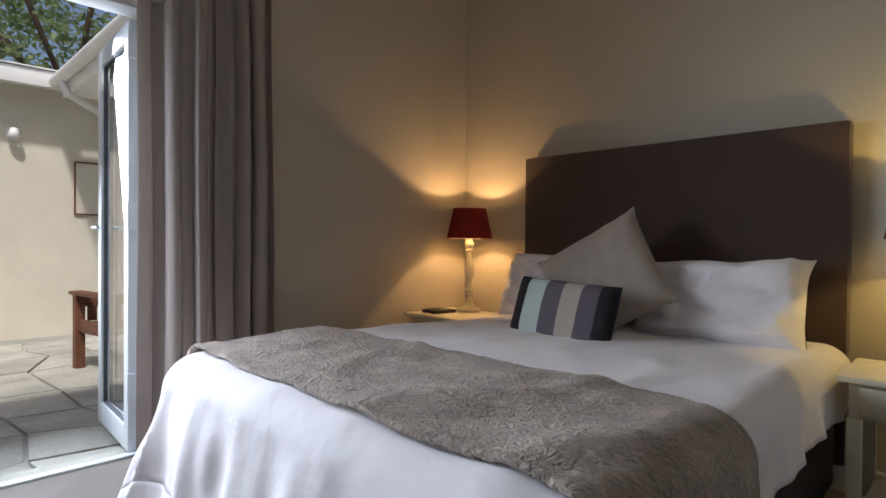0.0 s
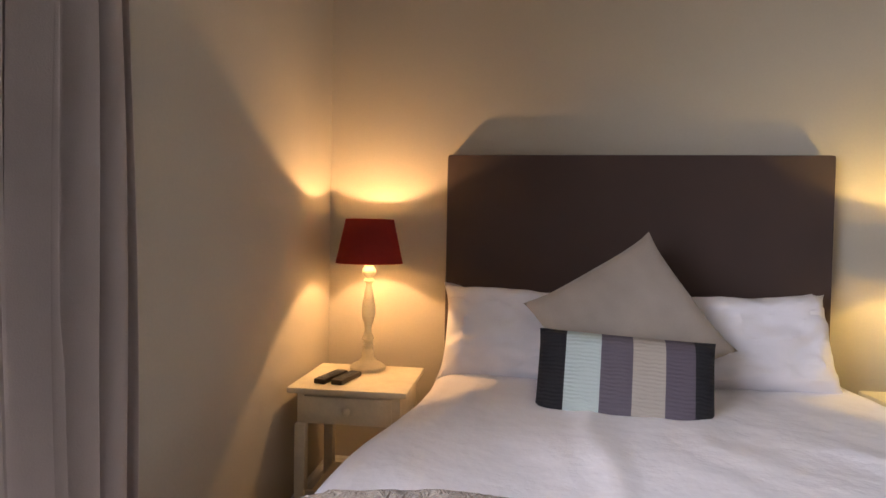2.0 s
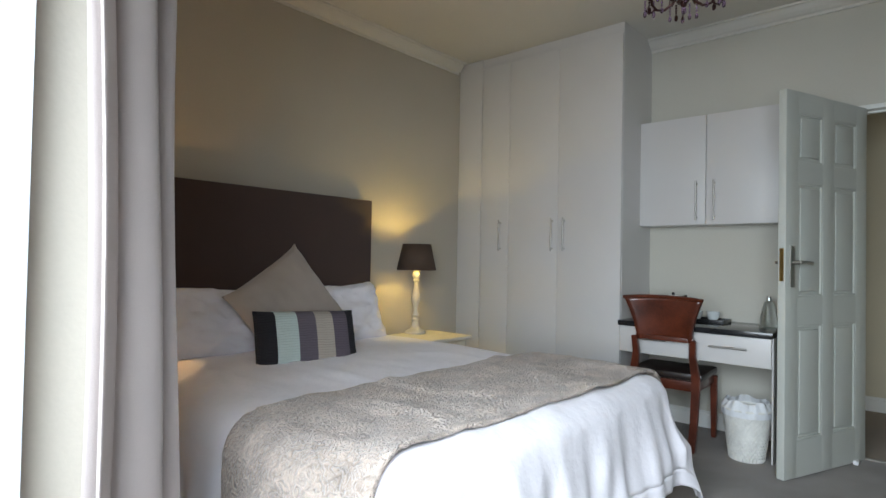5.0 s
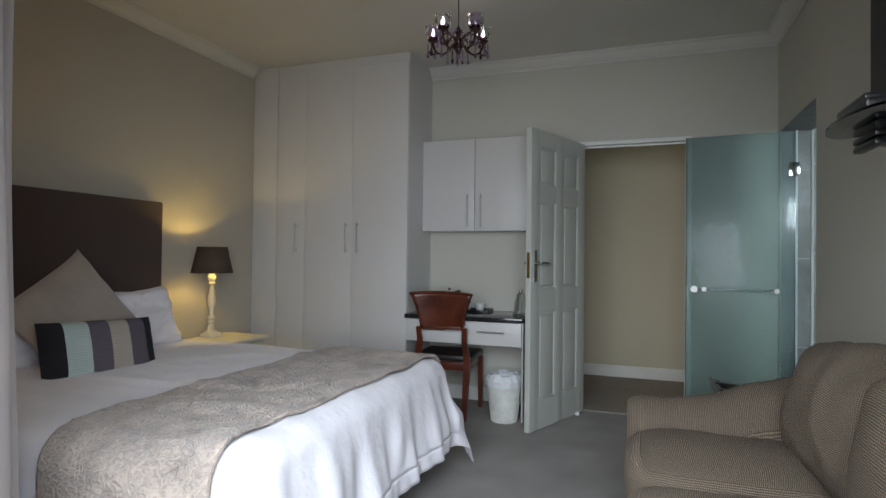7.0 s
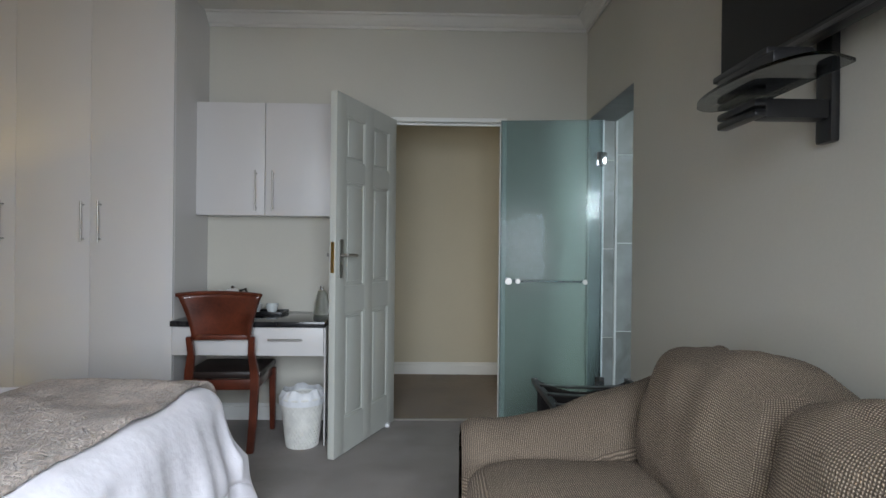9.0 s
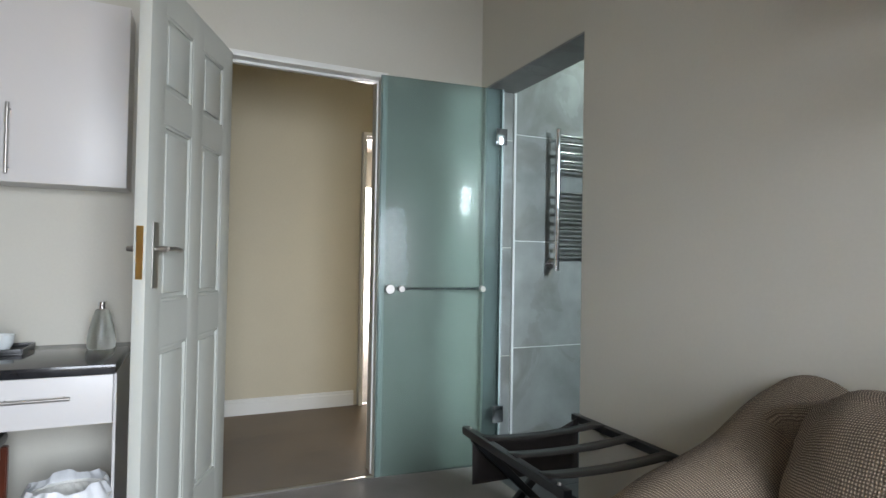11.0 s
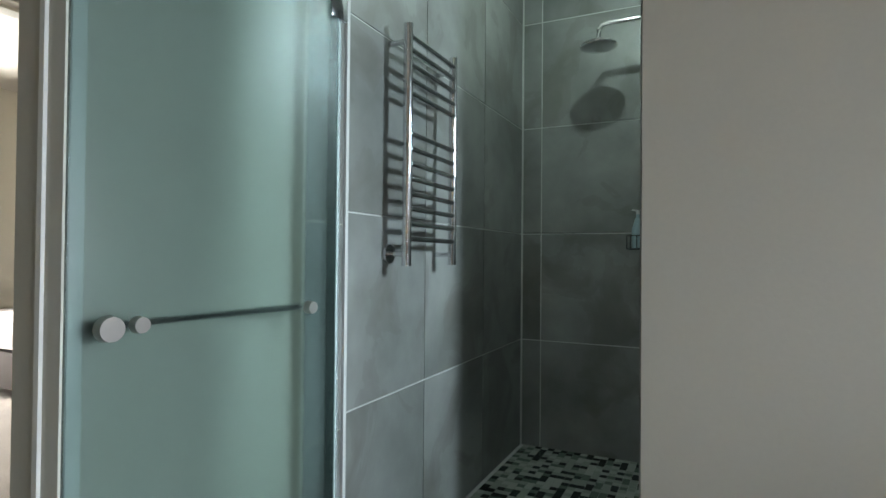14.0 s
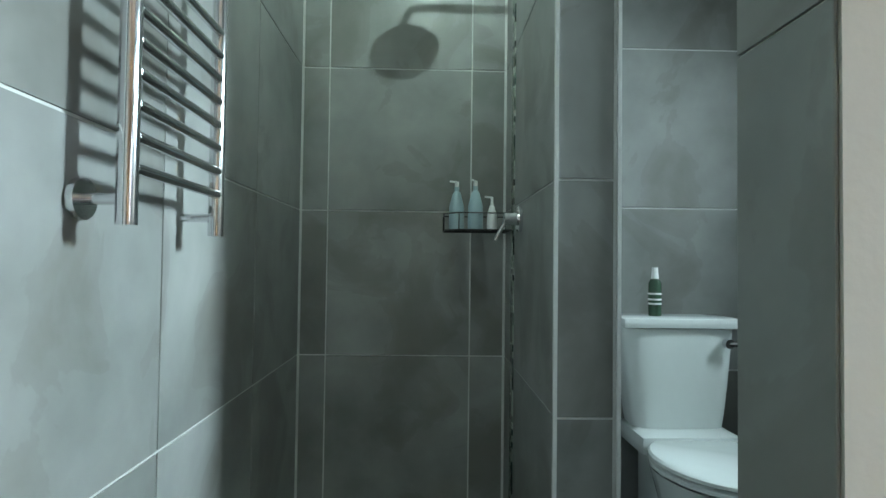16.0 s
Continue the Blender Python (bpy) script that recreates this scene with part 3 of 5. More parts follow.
# ---- bed ----
BX0, BX1, BY0, BY1 = -1.33, 0.20, 1.22, 3.20
bed = thing("bed", "double bed made up with white linen against the headboard", "bed", pose((BX0 + BX1) / 2, (BY0 + BY1) / 2, 0))
cx, cy = (BX0 + BX1) / 2, (BY0 + BY1) / 2
hw, hl = (BX1 - BX0) / 2, (BY1 - BY0) / 2
part("bed_base", boxes((-hw + 0.01, hw - 0.01, -hl + 0.01, hl - 0.01, 0.05, 0.33), bevel=0.02), M_BASE, bed)
part("mattress", boxes((-hw, hw, -hl, hl, 0.331, 0.575), bevel=0.05), M_SHEET, bed)
for sx in (-1, 1):
    for sy in (-1, 1):
        lg = B()
        lathe(lg, [(0.025, 0), (0.03, 0.05)], (sx * (hw - 0.12), sy * (hl - 0.12), 0))
        part("leg", lg, M_BLACKM, bed)
hb = thing("headboard", "tall dark brown suede-upholstered headboard against the wall", "headboard", pose(-0.567, 3.245, 0))
part("upholstery", boxes((-0.79, 0.79, -0.04, 0.04, 0.12, 1.508), bevel=0.016), M_HEADB, hb)
part("leg", boxes((-0.6, -0.52, -0.02, 0.02, 0.0, 0.12)), M_BLACKM, hb)
part("leg", boxes((0.52, 0.6, -0.02, 0.02, 0.0, 0.12)), M_BLACKM, hb)


def drape(s, t, half, foot, top, r, flare, wave, seed):
    """A cloth point: s across, t towards the foot, both from the middle of the head end."""
    ex = max(0.0, abs(s) - (half - r))
    ey = max(0.0, t - (foot - r))
    d = math.hypot(ex, ey)
    by = min(t, foot - r)
    if s < 0:
        w_ = min(1.0, max(0.0, (t - 0.35) / 0.9))
        k_ = min(1.0, max(0.0, (t - 1.62) / 0.35))
        half += 0.14 * w_ * w_ * (3 - 2 * w_) * (1 - 0.85 * k_)
        ex = max(0.0, abs(s) - (half - r))
        d = math.hypot(ex, ey)
    bx = min(abs(s), half - r) * (1 if s >= 0 else -1)
    both = min(1.0, ex / 0.2) * min(1.0, ey / 0.2)
    cr_ = 1.0 - abs(noise.noise(Vector((s * 2.3 + 0.8 * t, t * 1.1 - 0.5 * s, seed + 11)))) * 7
    cr_ = 0.006 * max(0.0, cr_)
    wr = cr_ + 0.006 * noise.noise(Vector((s * 3.1, t * 3.7, seed))) + 0.003 * noise.noise(Vector((s * 9, t * 6, seed + 4)))
    if d < 1e-6:
        return bx, by, top + 1.6 * wr
    ux, uy = ex / d * (1 if s >= 0 else -1), ey / d
    q = r * math.pi / 2
    if d < q:
        a = d / r
        out, down = r * math.sin(a), r * (1 - math.cos(a))
    else:
        out, down = r + (flare + 0.16 * both) * (d - q), r + (d - q)
    along = (by - abs(bx) * (1 if ey > 0 else 0)) * 1.0 + math.atan2(ey, ex + 1e-9) * 0.25
    k = min(1.0, max(0.0, (d - q * 0.7) / 0.25))
    fold = wave * k * (math.sin(along * 21 + 1.7 * noise.noise(Vector((along * 2.2, 0, seed)))) + 0.5 * math.sin(along * 47 + seed))
    out += fold + 3 * wr * k
    return bx + ux * out, by + uy * out, top - down + wr


def duvet(v0, v1, nv):
    def f(u, v):
        vv = v0 + v * (v1 - v0)
        t = 0.02 + vv * (2 * hl + 0.44)
        side = 0.20 + 0.17 * max(0.0, (vv - 0.35) / 0.65) ** 1.5
        s = -(hw + 0.46) + u * (2 * hw + 0.46 + side)
        s2 = s * (1.0 + 0.02 * noise.noise(Vector((t * 2, 3, 1))))
        x, y, z = drape(s2, t, hw + 0.05, 2 * hl + 0.06, 0.605, 0.10, 0.18, 0.013, 2.0)
        z += 0.018 * math.exp(-((abs(s) / hw) ** 6)) * (0.5 + 0.5 * noise.noise(Vector((s * 1.6, t * 1.5, 7))))
        return (x, hl - y, max(z, 0.03))
    return sheet(B(), f, 130, nv)


dv = thing("duvet", "white cotton duvet hanging in soft folds over the bed", "duvet", pose(cx, cy, 0))
hm = part("hem", duvet(0.972, 1.0, 4), M_SHEET, dv, "flat stitched duvet edge")
hm.modifiers.new("thick", "SOLIDIFY").thickness = 0.006
p = part("cover", duvet(0.0, 0.972, 120), M_SHEET, dv)
m_ = p.modifiers.new("thick", "SOLIDIFY")
m_.thickness, m_.offset = 0.012, -1


def throw_sheet():
    def f(u, v):
        s = -(hw + 0.50) + u * (2 * hw + 0.50 + 0.36)
        tb = 1.315 + 0.08 * max(0.0, (abs(s) - 0.55) / 0.5)
        tf = 1.945 + 0.03 * s
        ty = tb + v * (tf - tb) + 0.02 * noise.noise(Vector((s * 2.5, v * 3, 5)))
        x, y, z = drape(s, ty, hw + 0.062, 9.0, 0.622, 0.11, 0.16, 0.010, 2.0)
        z += 0.007 * noise.noise(Vector((s * 7, ty * 7, 9))) + 0.004 * noise.noise(Vector((s * 38 + 6 * noise.noise(Vector((s * 9, ty * 9, 1))), ty * 30, 4)))
        return (x, hl - y, z)
    return sheet(B(), f, 230, 90)


tw = thing("throw_blanket", "taupe furry throw laid across the foot of the bed", "blanket", pose(cx, cy, 0))
p = part("blanket", throw_sheet(), M_THROW, tw)
m_ = p.modifiers.new("thick", "SOLIDIFY")
m_.thickness, m_.offset = 0.014, 1


def cushion(name, m, w, h, d, mat, label, corner=0.10, rumple=0.012, seed=0, cat="pillow", square=5.0):
    c = thing(name, label, cat, m)

    def side(sg):
        def f(u, v):
            a, b = 2 * u - 1, 2 * v - 1
            px = a * (1 - corner * (b * b) * 0.0 - corner * (1 - b ** 4) * 0.35 * abs(a) ** 3)
            py = b * (1 - corner * (1 - a ** 4) * 0.35 * abs(b) ** 3)
            t = max(0.0, (1 - abs(a) ** square)) ** 0.55 * max(0.0, (1 - abs(b) ** square)) ** 0.55
            n_ = noise.noise(Vector((a * 2 + seed, b * 2, sg * 3))) + 0.5 * noise.noise(Vector((a * 5 + seed, b * 5, sg))) + 0.45 * max(0.0, 0.7 - 6 * abs(noise.noise(Vector((a * 2.6 + seed, b * 1.9, 5)))))
            return (px * w / 2, sg * (d / 2 * t * (0.82 + 0.18 * (1 - a * a) * (1 - b * b)) + rumple * n_ * min(1, t * 1.5)), py * h / 2 + rumple * 0.6 * n_ * abs(a) ** 3)
        return f
    bm = B()
    sheet(bm, side(-1), 40, 34)
    sheet(bm, side(1), 40, 34)
    bmesh.ops.remove_doubles(bm, verts=bm.verts, dist=0.0025)
    part("cover", bm, mat, c)
    return c


cushion("pillow", pose(-0.985, 3.03, 0.752, -22, 2, 0), 0.74, 0.40, 0.22, M_SHEET, "plump white cotton pillow leaning on the headboard", 0.22, 0.030, 1, square=7.0)
cushion("pillow", pose(-0.215, 3.03, 0.752, -22, -2, 0), 0.72, 0.40, 0.22, M_SHEET, "plump white cotton pillow leaning on the headboard", 0.22, 0.030, 8, square=7.0)
cushion("cushion", pose(-0.652, 2.84, 0.838, -20, 0, 0) @ Matrix.Diagonal((1, 1, 0.90, 1)) @ pose(0, 0, 0, 0, -32, 0), 0.565, 0.555, 0.15, M_CUSH, "square taupe suede cushion standing on one corner", 0.20, 0.012, 4, "cushion", 4.0)
cushion("cushion", pose(-0.708, 2.60, 0.703, -17, 2.0, -7), 0.545, 0.285, 0.12, M_STRIPES, "small striped cushion in black, mint, grey and beige", 0.05, 0.003, 6, "cushion", 7.0)


# ---- nightstands and lamps ----
def nightstand(m):
    t = thing("nightstand", "cream painted wooden nightstand with one drawer and a shelf", "nightstand", m, "nightstands beside the bed")
    part("top", boxes((-0.225, 0.225, -0.20, 0.20, 0.563, 0.585), bevel=0.006), M_CREAMP, t)
    part("carcass", boxes((-0.195, 0.195, -0.165, 0.185, 0.445, 0.563), bevel=0.002), M_CREAMP, t)
    dr = part("drawer", boxes((-0.165, 0.165, -0.177, -0.165, 0.458, 0.550), bevel=0.004), M_CREAMP, t)
    kb = B()
    ball(kb, (0, -0.195, 0.504), 0.016)
    rod(kb, (0, -0.177, 0.504), (0, -0.195, 0.504), 0.007)
    part("knob", kb, M_CREAMP, dr)
    for sx in (-1, 1):
        for sy in (-0.165, 0.165):
            x, y = sx * 0.178, sy
            part("leg", boxes((x - 0.02, x + 0.02, y - 0.02, y + 0.02, 0.0, 0.445), bevel=0.004), M_CREAMP, t)
    part("shelf", boxes((-0.158, 0.158, -0.15, 0.16, 0.15, 0.168), bevel=0.003), M_CREAMP, t)
    part("rail", boxes((-0.158, 0.158, -0.172, -0.158, 0.165, 0.195), bevel=0.002), M_CREAMP, t)
    return t


def lamp(m, shade, label):
    t = thing("table_lamp", label, "lamp", m)
    prof = [(0.074, 0), (0.074, 0.012), (0.062, 0.022), (0.04, 0.032), (0.026, 0.05), (0.024, 0.07), (0.018, 0.085), (0.026, 0.10), (0.016, 0.112), (0.027, 0.128), (0.019, 0.145), (0.013, 0.16), (0.017, 0.19), (0.028, 0.225), (0.030, 0.25), (0.021, 0.30), (0.014, 0.34), (0.013, 0.36), (0.024, 0.372), (0.016, 0.384), (0.028, 0.402), (0.028, 0.418), (0.017, 0.432), (0.022, 0.448), (0.013, 0.458)]
    lb = B()
    lathe(lb, prof, n=28)
    part("stem", lb, M_CREAMP, t)
    sb = B()
    lathe(sb, [(0.140, 0.445), (0.100, 0.628)], n=48, cap=False)
    sh = part("shade", sb, shade, t)
    sh.modifiers.new("thick", "SOLIDIFY").thickness = 0.0015
    li = B()
    lathe(li, [(0.1375, 0.4455), (0.0975, 0.6275)], n=48, cap=False)
    part("lining", li, M_SHADEIN, sh)
    rg = B()
    rod(rg, (-0.1, 0, 0.615), (0.1, 0, 0.615), 0.0015, n=6)
    part("shade_wire", rg, M_CHROME, sh)
    rg = B()
    rod(rg, (0, 0, 0.455), (0, 0, 0.49), 0.014)
    part("bulb_socket", rg, M_CHROME, t)
    return t


n1 = nightstand(pose(-1.655, 2.925, 0))
copy_thing(n1, pose(0.495, 2.90, 0))
lamp(pose(-1.66, 3.055, 0.586), M_SHADER, "cream turned-wood table lamp with a glowing dark red shade")
lamp(pose(0.49, 3.03, 0.586), M_SHADEB, "cream turned-wood table lamp with a glowing brown shade")


def remote(m, l, label):
    t = thing("remote_control", label, "remote control", m)
    part("body", boxes((-0.024, 0.024, -l / 2, l / 2, 0, 0.02), bevel=0.006), M_REMOTE, t)
    bb = B()
    for r in range(7):
        for c in range(3):
            box(bb, -0.016 + c * 0.012, -0.008 + c * 0.012, -l / 2 + 0.02 + r * 0.018, -l / 2 + 0.03 + r * 0.018, 0.02, 0.0225)
    part("buttons", bb, M_GASKET, t)


remote(pose(-1.755, 2.865, 0.586, 0, 0, -14), 0.17, "black remote control lying on the nightstand")
remote(pose(-1.692, 2.860, 0.586, 0, 0, -12), 0.16, "second black remote control lying beside the first")

# ---- wardrobe, desk, wall cabinet ----
wd = thing("wardrobe", "white built-in wardrobe with tall flush doors up to the ceiling", "wardrobe", pose(1.497, 2.573, 0))
part("carcass", boxes((-0.245, 0.26, -0.715, 0.715, 0.0, ZC - 0.002)), M_WHITEM, wd)
part("filler", boxes((-0.262, -0.245, 0.475, 0.713, 0.0, ZC - 0.003), bevel=0.001), M_WHITEM, wd)
for y0, y1, hy in ((0.2015, 0.468, 0.268), (-0.2315, 0.200, -0.196), (-0.713, -0.233, -0.294)):
    dr = part("door", boxes((-0.265, -0.246, y0, y1, 0.06, 2.66), bevel=0.002), M_WHITEM, wd)
    hd = B()
    rod(hd, (-0.297, hy, 1.185), (-0.297, hy, 1.425), 0.006)
    rod(hd, (-0.265, hy, 1.205), (-0.297, hy, 1.205), 0.005)
    rod(hd, (-0.265, hy, 1.405), (-0.297, hy, 1.405), 0.005)
    part("handle", hd, M_STEEL, dr, "brushed steel bar handle")
wc = thing("wall_cabinet", "white two-door wall cabinet over the desk", "cabinet", pose(1.64, 1.42, 0))
part("carcass", boxes((-0.075, 0.094, -0.44, 0.44, 1.371, 2.097), bevel=0.001), M_WHITEM, wc)
for y0, y1, hy in ((0.002, 0.44, 0.055), (-0.44, -0.002, -0.055)):
    dr = part("door", boxes((-0.094, -0.0755, y0, y1, 1.371, 2.097), bevel=0.002), M_WHITEM, wc)
    hd = B()
    rod(hd, (-0.124, hy, 1.40), (-0.124, hy, 1.66), 0.006)
    rod(hd, (-0.094, hy, 1.42), (-0.124, hy, 1.42), 0.005)
    rod(hd, (-0.094, hy, 1.64), (-0.124, hy, 1.64), 0.005)
    part("handle", hd, M_STEEL, dr, "brushed steel bar handle")
dk = thing("desk", "white built-in desk with two drawers and a black stone top", "desk", pose(1.475, 1.41, 0))
part("desk_top", boxes((-0.275, 0.258, -0.449, 0.449, 0.70, 0.733), bevel=0.003), M_BLACKTOP, dk)
part("carcass", boxes((-0.24, 0.258, -0.44, 0.44, 0.53, 0.70)), M_WHITEM, dk)
part("side_panel", boxes((-0.24, 0.258, -0.449, -0.4401, 0.0, 0.70)), M_WHITEM, dk)
for y0, y1, l0, l1 in ((0.0, 0.44, 0.13, 0.32), (-0.44, -0.004, -0.32, -0.12)):
    dr = part("drawer", boxes((-0.262, -0.241, y0, y1, 0.532, 0.697), bevel=0.002), M_WHITEM, dk)
    hd = B()
    rod(hd, (-0.285, l0, 0.628), (-0.285, l1, 0.628), 0.006)
    rod(hd, (-0.262, l0 + 0.02, 0.628), (-0.285, l0 + 0.02, 0.628), 0.005)
    rod(hd, (-0.262, l1 - 0.02, 0.628), (-0.285, l1 - 0.02, 0.628), 0.005)
    part("handle", hd, M_STEEL, dr, "brushed steel bar handle")

# ---- chair at the desk ----
ch = thing("desk_chair", "mahogany dining chair with a solid curved back and dark leather seat", "chair", pose(1.345, 1.545, 0, 0, 0, 3) @ Matrix.Diagonal((1, 1.06, 0.995, 1)))


def bar(bm, pts, w, d):
    """A bent bar of rectangular section: pts are (x, y, z), w across y, d along x."""
    rings = []
    for k, p in enumerate(pts):
        ww = w[k] if isinstance(w, (list, tuple)) else w
        rings.append([bm.verts.new((p[0] + sx * d / 2, p[1] + sy * ww / 2, p[2])) for sx, sy in ((-1, -1), (1, -1), (1, 1), (-1, 1))])
    for a, b in zip(rings, rings[1:]):
        for k in range(4):
            bm.faces.new((a[k], a[(k + 1) % 4], b[(k + 1) % 4], b[k]))
    bm.faces.new(rings[0][::-1])
    bm.faces.new(rings[-1])
    bmesh.ops.bevel(bm, geom=list(bm.edges), offset=0.004, segments=2, affect="EDGES")
    return bm


for sy in (-1, 1):
    pts = [(-0.245, sy * 0.165, 0.0), (-0.215, sy * 0.17, 0.15), (-0.195, sy * 0.175, 0.38), (-0.195, sy * 0.172, 0.45), (-0.205, sy * 0.158, 0.56), (-0.225, sy * 0.165, 0.66)]
    part("back_leg", bar(B(), pts, [0.038, 0.04, 0.046, 0.046, 0.036, 0.03], 0.03), M_MAHOG, ch)
    part("front_leg", bar(B(), [(0.185, sy * 0.19, 0.0), (0.18, sy * 0.19, 0.2), (0.175, sy * 0.19, 0.40)], [0.028, 0.034, 0.04], 0.034), M_MAHOG, ch)
    part("side_rail", boxes((-0.18, 0.16, sy * 0.18 - 0.011, sy * 0.18 + 0.011, 0.355, 0.41), bevel=0.004), M_MAHOG, ch)


def back_board(u, v):
    half = 0.150 + 0.065 * v ** 1.6
    y = (2 * u - 1) * half
    return (-0.215 - 0.045 * v + 0.035 * (2 * u - 1) ** 2 * -1 + 0.03, y, 0.655 + 0.245 * v - 0.012 * (1 - v) * (2 * u - 1) ** 2 + 0.012 * (1 - (2 * u - 1) ** 2) * v)


bb = sheet(B(), back_board, 16, 10)
p = part("backrest", bb, M_MAHOG, ch)
p.modifiers.new("thick", "SOLIDIFY").thickness = 0.02
tb = B()
tube(tb, [(back_board(k / 16, 1)[0], back_board(k / 16, 1)[1] * 1.03, 0.900 + 0.012 * (1 - (k / 8 - 1) ** 2)) for k in range(17)], 0.011, 8)
part("top_rail", tb, M_MAHOG, ch)
part("lower_rail", boxes((-0.215, -0.185, -0.16, 0.16, 0.64, 0.668), bevel=0.006), M_MAHOG, ch)
part("front_rail", boxes((0.16, 0.185, -0.175, 0.175, 0.355, 0.41), bevel=0.004), M_MAHOG, ch)
part("rear_rail", boxes((-0.205, -0.185, -0.16, 0.16, 0.35, 0.41), bevel=0.004), M_MAHOG, ch)
sb = B()
box(sb, -0.195, 0.20, -0.205, 0.205, 0.411, 0.455, 0.018)
part("seat", sb, M_LEATHER, ch, "dark brown leather seat pad")

# ---- waste bin ----
bn = thing("waste_bin", "white woven wicker waste bin with a clear plastic liner", "bin", pose(1.255, 1.098, 0) @ Matrix.Diagonal((1.04, 1.04, 1.08, 1)))
wb = B()


def bin_wall(u, v):
    r = 0.088 + 0.035 * v
    a = 2 * math.pi * u
    w = 0.0035 * math.sin(28 * a + (math.pi if int(v * 15.999) % 2 else 0))
    return ((r + w) * math.cos(a), (r + w) * math.sin(a), 0.004 + 0.262 * v)


sheet(wb, bin_wall, 112, 32)
part("basket", wb, M_WICKER, bn)
lb = B()
lathe(lb, [(0.0, 0.0), (0.088, 0.0), (0.090, 0.006), (0.0, 0.006)], n=32, cap=False)
part("base", lb, M_WICKER, bn)
rb = B()
tube(rb, [(0.124 * math.cos(k * math.pi / 18), 0.124 * math.sin(k * math.pi / 18), 0.268) for k in range(37)], 0.006, 8)
part("rim", rb, M_WICKER, bn)
lnr = sheet(B(), lambda u, v: ((0.128 + 0.006 * math.sin(14 * u * 2 * math.pi) * v - 0.05 * max(0, v - 0.5)) * math.cos(2 * math.pi * u), (0.128 + 0.006 * math.sin(14 * u * 2 * math.pi) * v - 0.05 * max(0, v - 0.5)) * math.sin(2 * math.pi * u), 0.235 + 0.075 * v + 0.008 * math.sin(2 * math.pi * 5 * u) * v), 84, 8)
part("liner", lnr, M_PLASTICBAG, bn, "crumpled white plastic bin liner")

# ---- things on the desk ----
tr = thing("tray", "small black tray on the desk", "tray", pose(1.58, 1.42, 0.7335))
part("base", boxes((-0.09, 0.09, -0.13, 0.13, 0, 0.006), bevel=0.002), M_BLACKM, tr)
for a in ((-0.09, 0.09, -0.13, -0.124), (-0.09, 0.09, 0.124, 0.13), (-0.09, -0.084, -0.124, 0.124), (0.084, 0.09, -0.124, 0.124)):
    part("rim", boxes((*a, 0.006, 0.022), bevel=0.001), M_BLACKM, tr)


def cup(m, label="white porcelain cup standing on the tray"):
    t = thing("cup", label, "cup", m)
    b = B()
    lathe(b, [(0.0, 0.002), (0.022, 0.0), (0.024, 0.004), (0.036, 0.03), (0.040, 0.062), (0.038, 0.062), (0.033, 0.032), (0.0, 0.008)], n=24, cap=False)
    part("bowl", b, M_CERAM, t)
    h = B()
    tube(h, [(0.036, 0, 0.05), (0.055, 0, 0.052), (0.060, 0, 0.038), (0.050, 0, 0.022), (0.033, 0, 0.022)], 0.004, 8)
    part("handle", h, M_CERAM, t)


cup(pose(1.56, 1.37, 0.7405, 0, 0, 40))
cup(pose(1.57, 1.48, 0.7405, 0, 0, 200))
kt = thing("kettle", "small white electric kettle on the desk", "kettle", pose(1.60, 1.64, 0.7335))
b = B()
lathe(b, [(0.0, 0), (0.066, 0), (0.07, 0.01), (0.064, 0.09), (0.05, 0.145), (0.03, 0.16), (0.0, 0.164)], n=28, cap=False)
part("body", b, M_WHITEP, kt)
b = B()
tube(b, [(0, -0.045, 0.145), (0, -0.085, 0.16), (0, -0.10, 0.11), (0, -0.09, 0.05), (0, -0.062, 0.03)], 0.009, 10)
part("handle", b, M_REMOTE, kt)
b = B()
rod(b, (0, 0.045, 0.115), (0, 0.085, 0.145), 0.018, 0.009)
part("spout", b, M_WHITEP, kt)
b = B()
ball(b, (0, 0, 0.17), 0.011)
part("lid_knob", b, M_REMOTE, kt)
vs = thing("carafe", "frosted pale glass carafe on the desk", "carafe", pose(1.58, 1.055, 0.7335))
b = B()
lathe(b, [(0.0, 0.0), (0.045, 0.0), (0.05, 0.008), (0.048, 0.05), (0.034, 0.12), (0.022, 0.155), (0.0, 0.157)], n=28, cap=False)
part("body", b, M_FROSTC, vs)
b = B()
rod(b, (0, 0, 0.157), (0, 0, 0.185), 0.013)
part("stopper", b, M_CHROME, vs)

# ---- sofa ----
sf = thing("sofa", "two-seater sofa in brown and beige basket-weave fabric with plump cushions", "sofa", pose(-0.80, -0.20, 0))


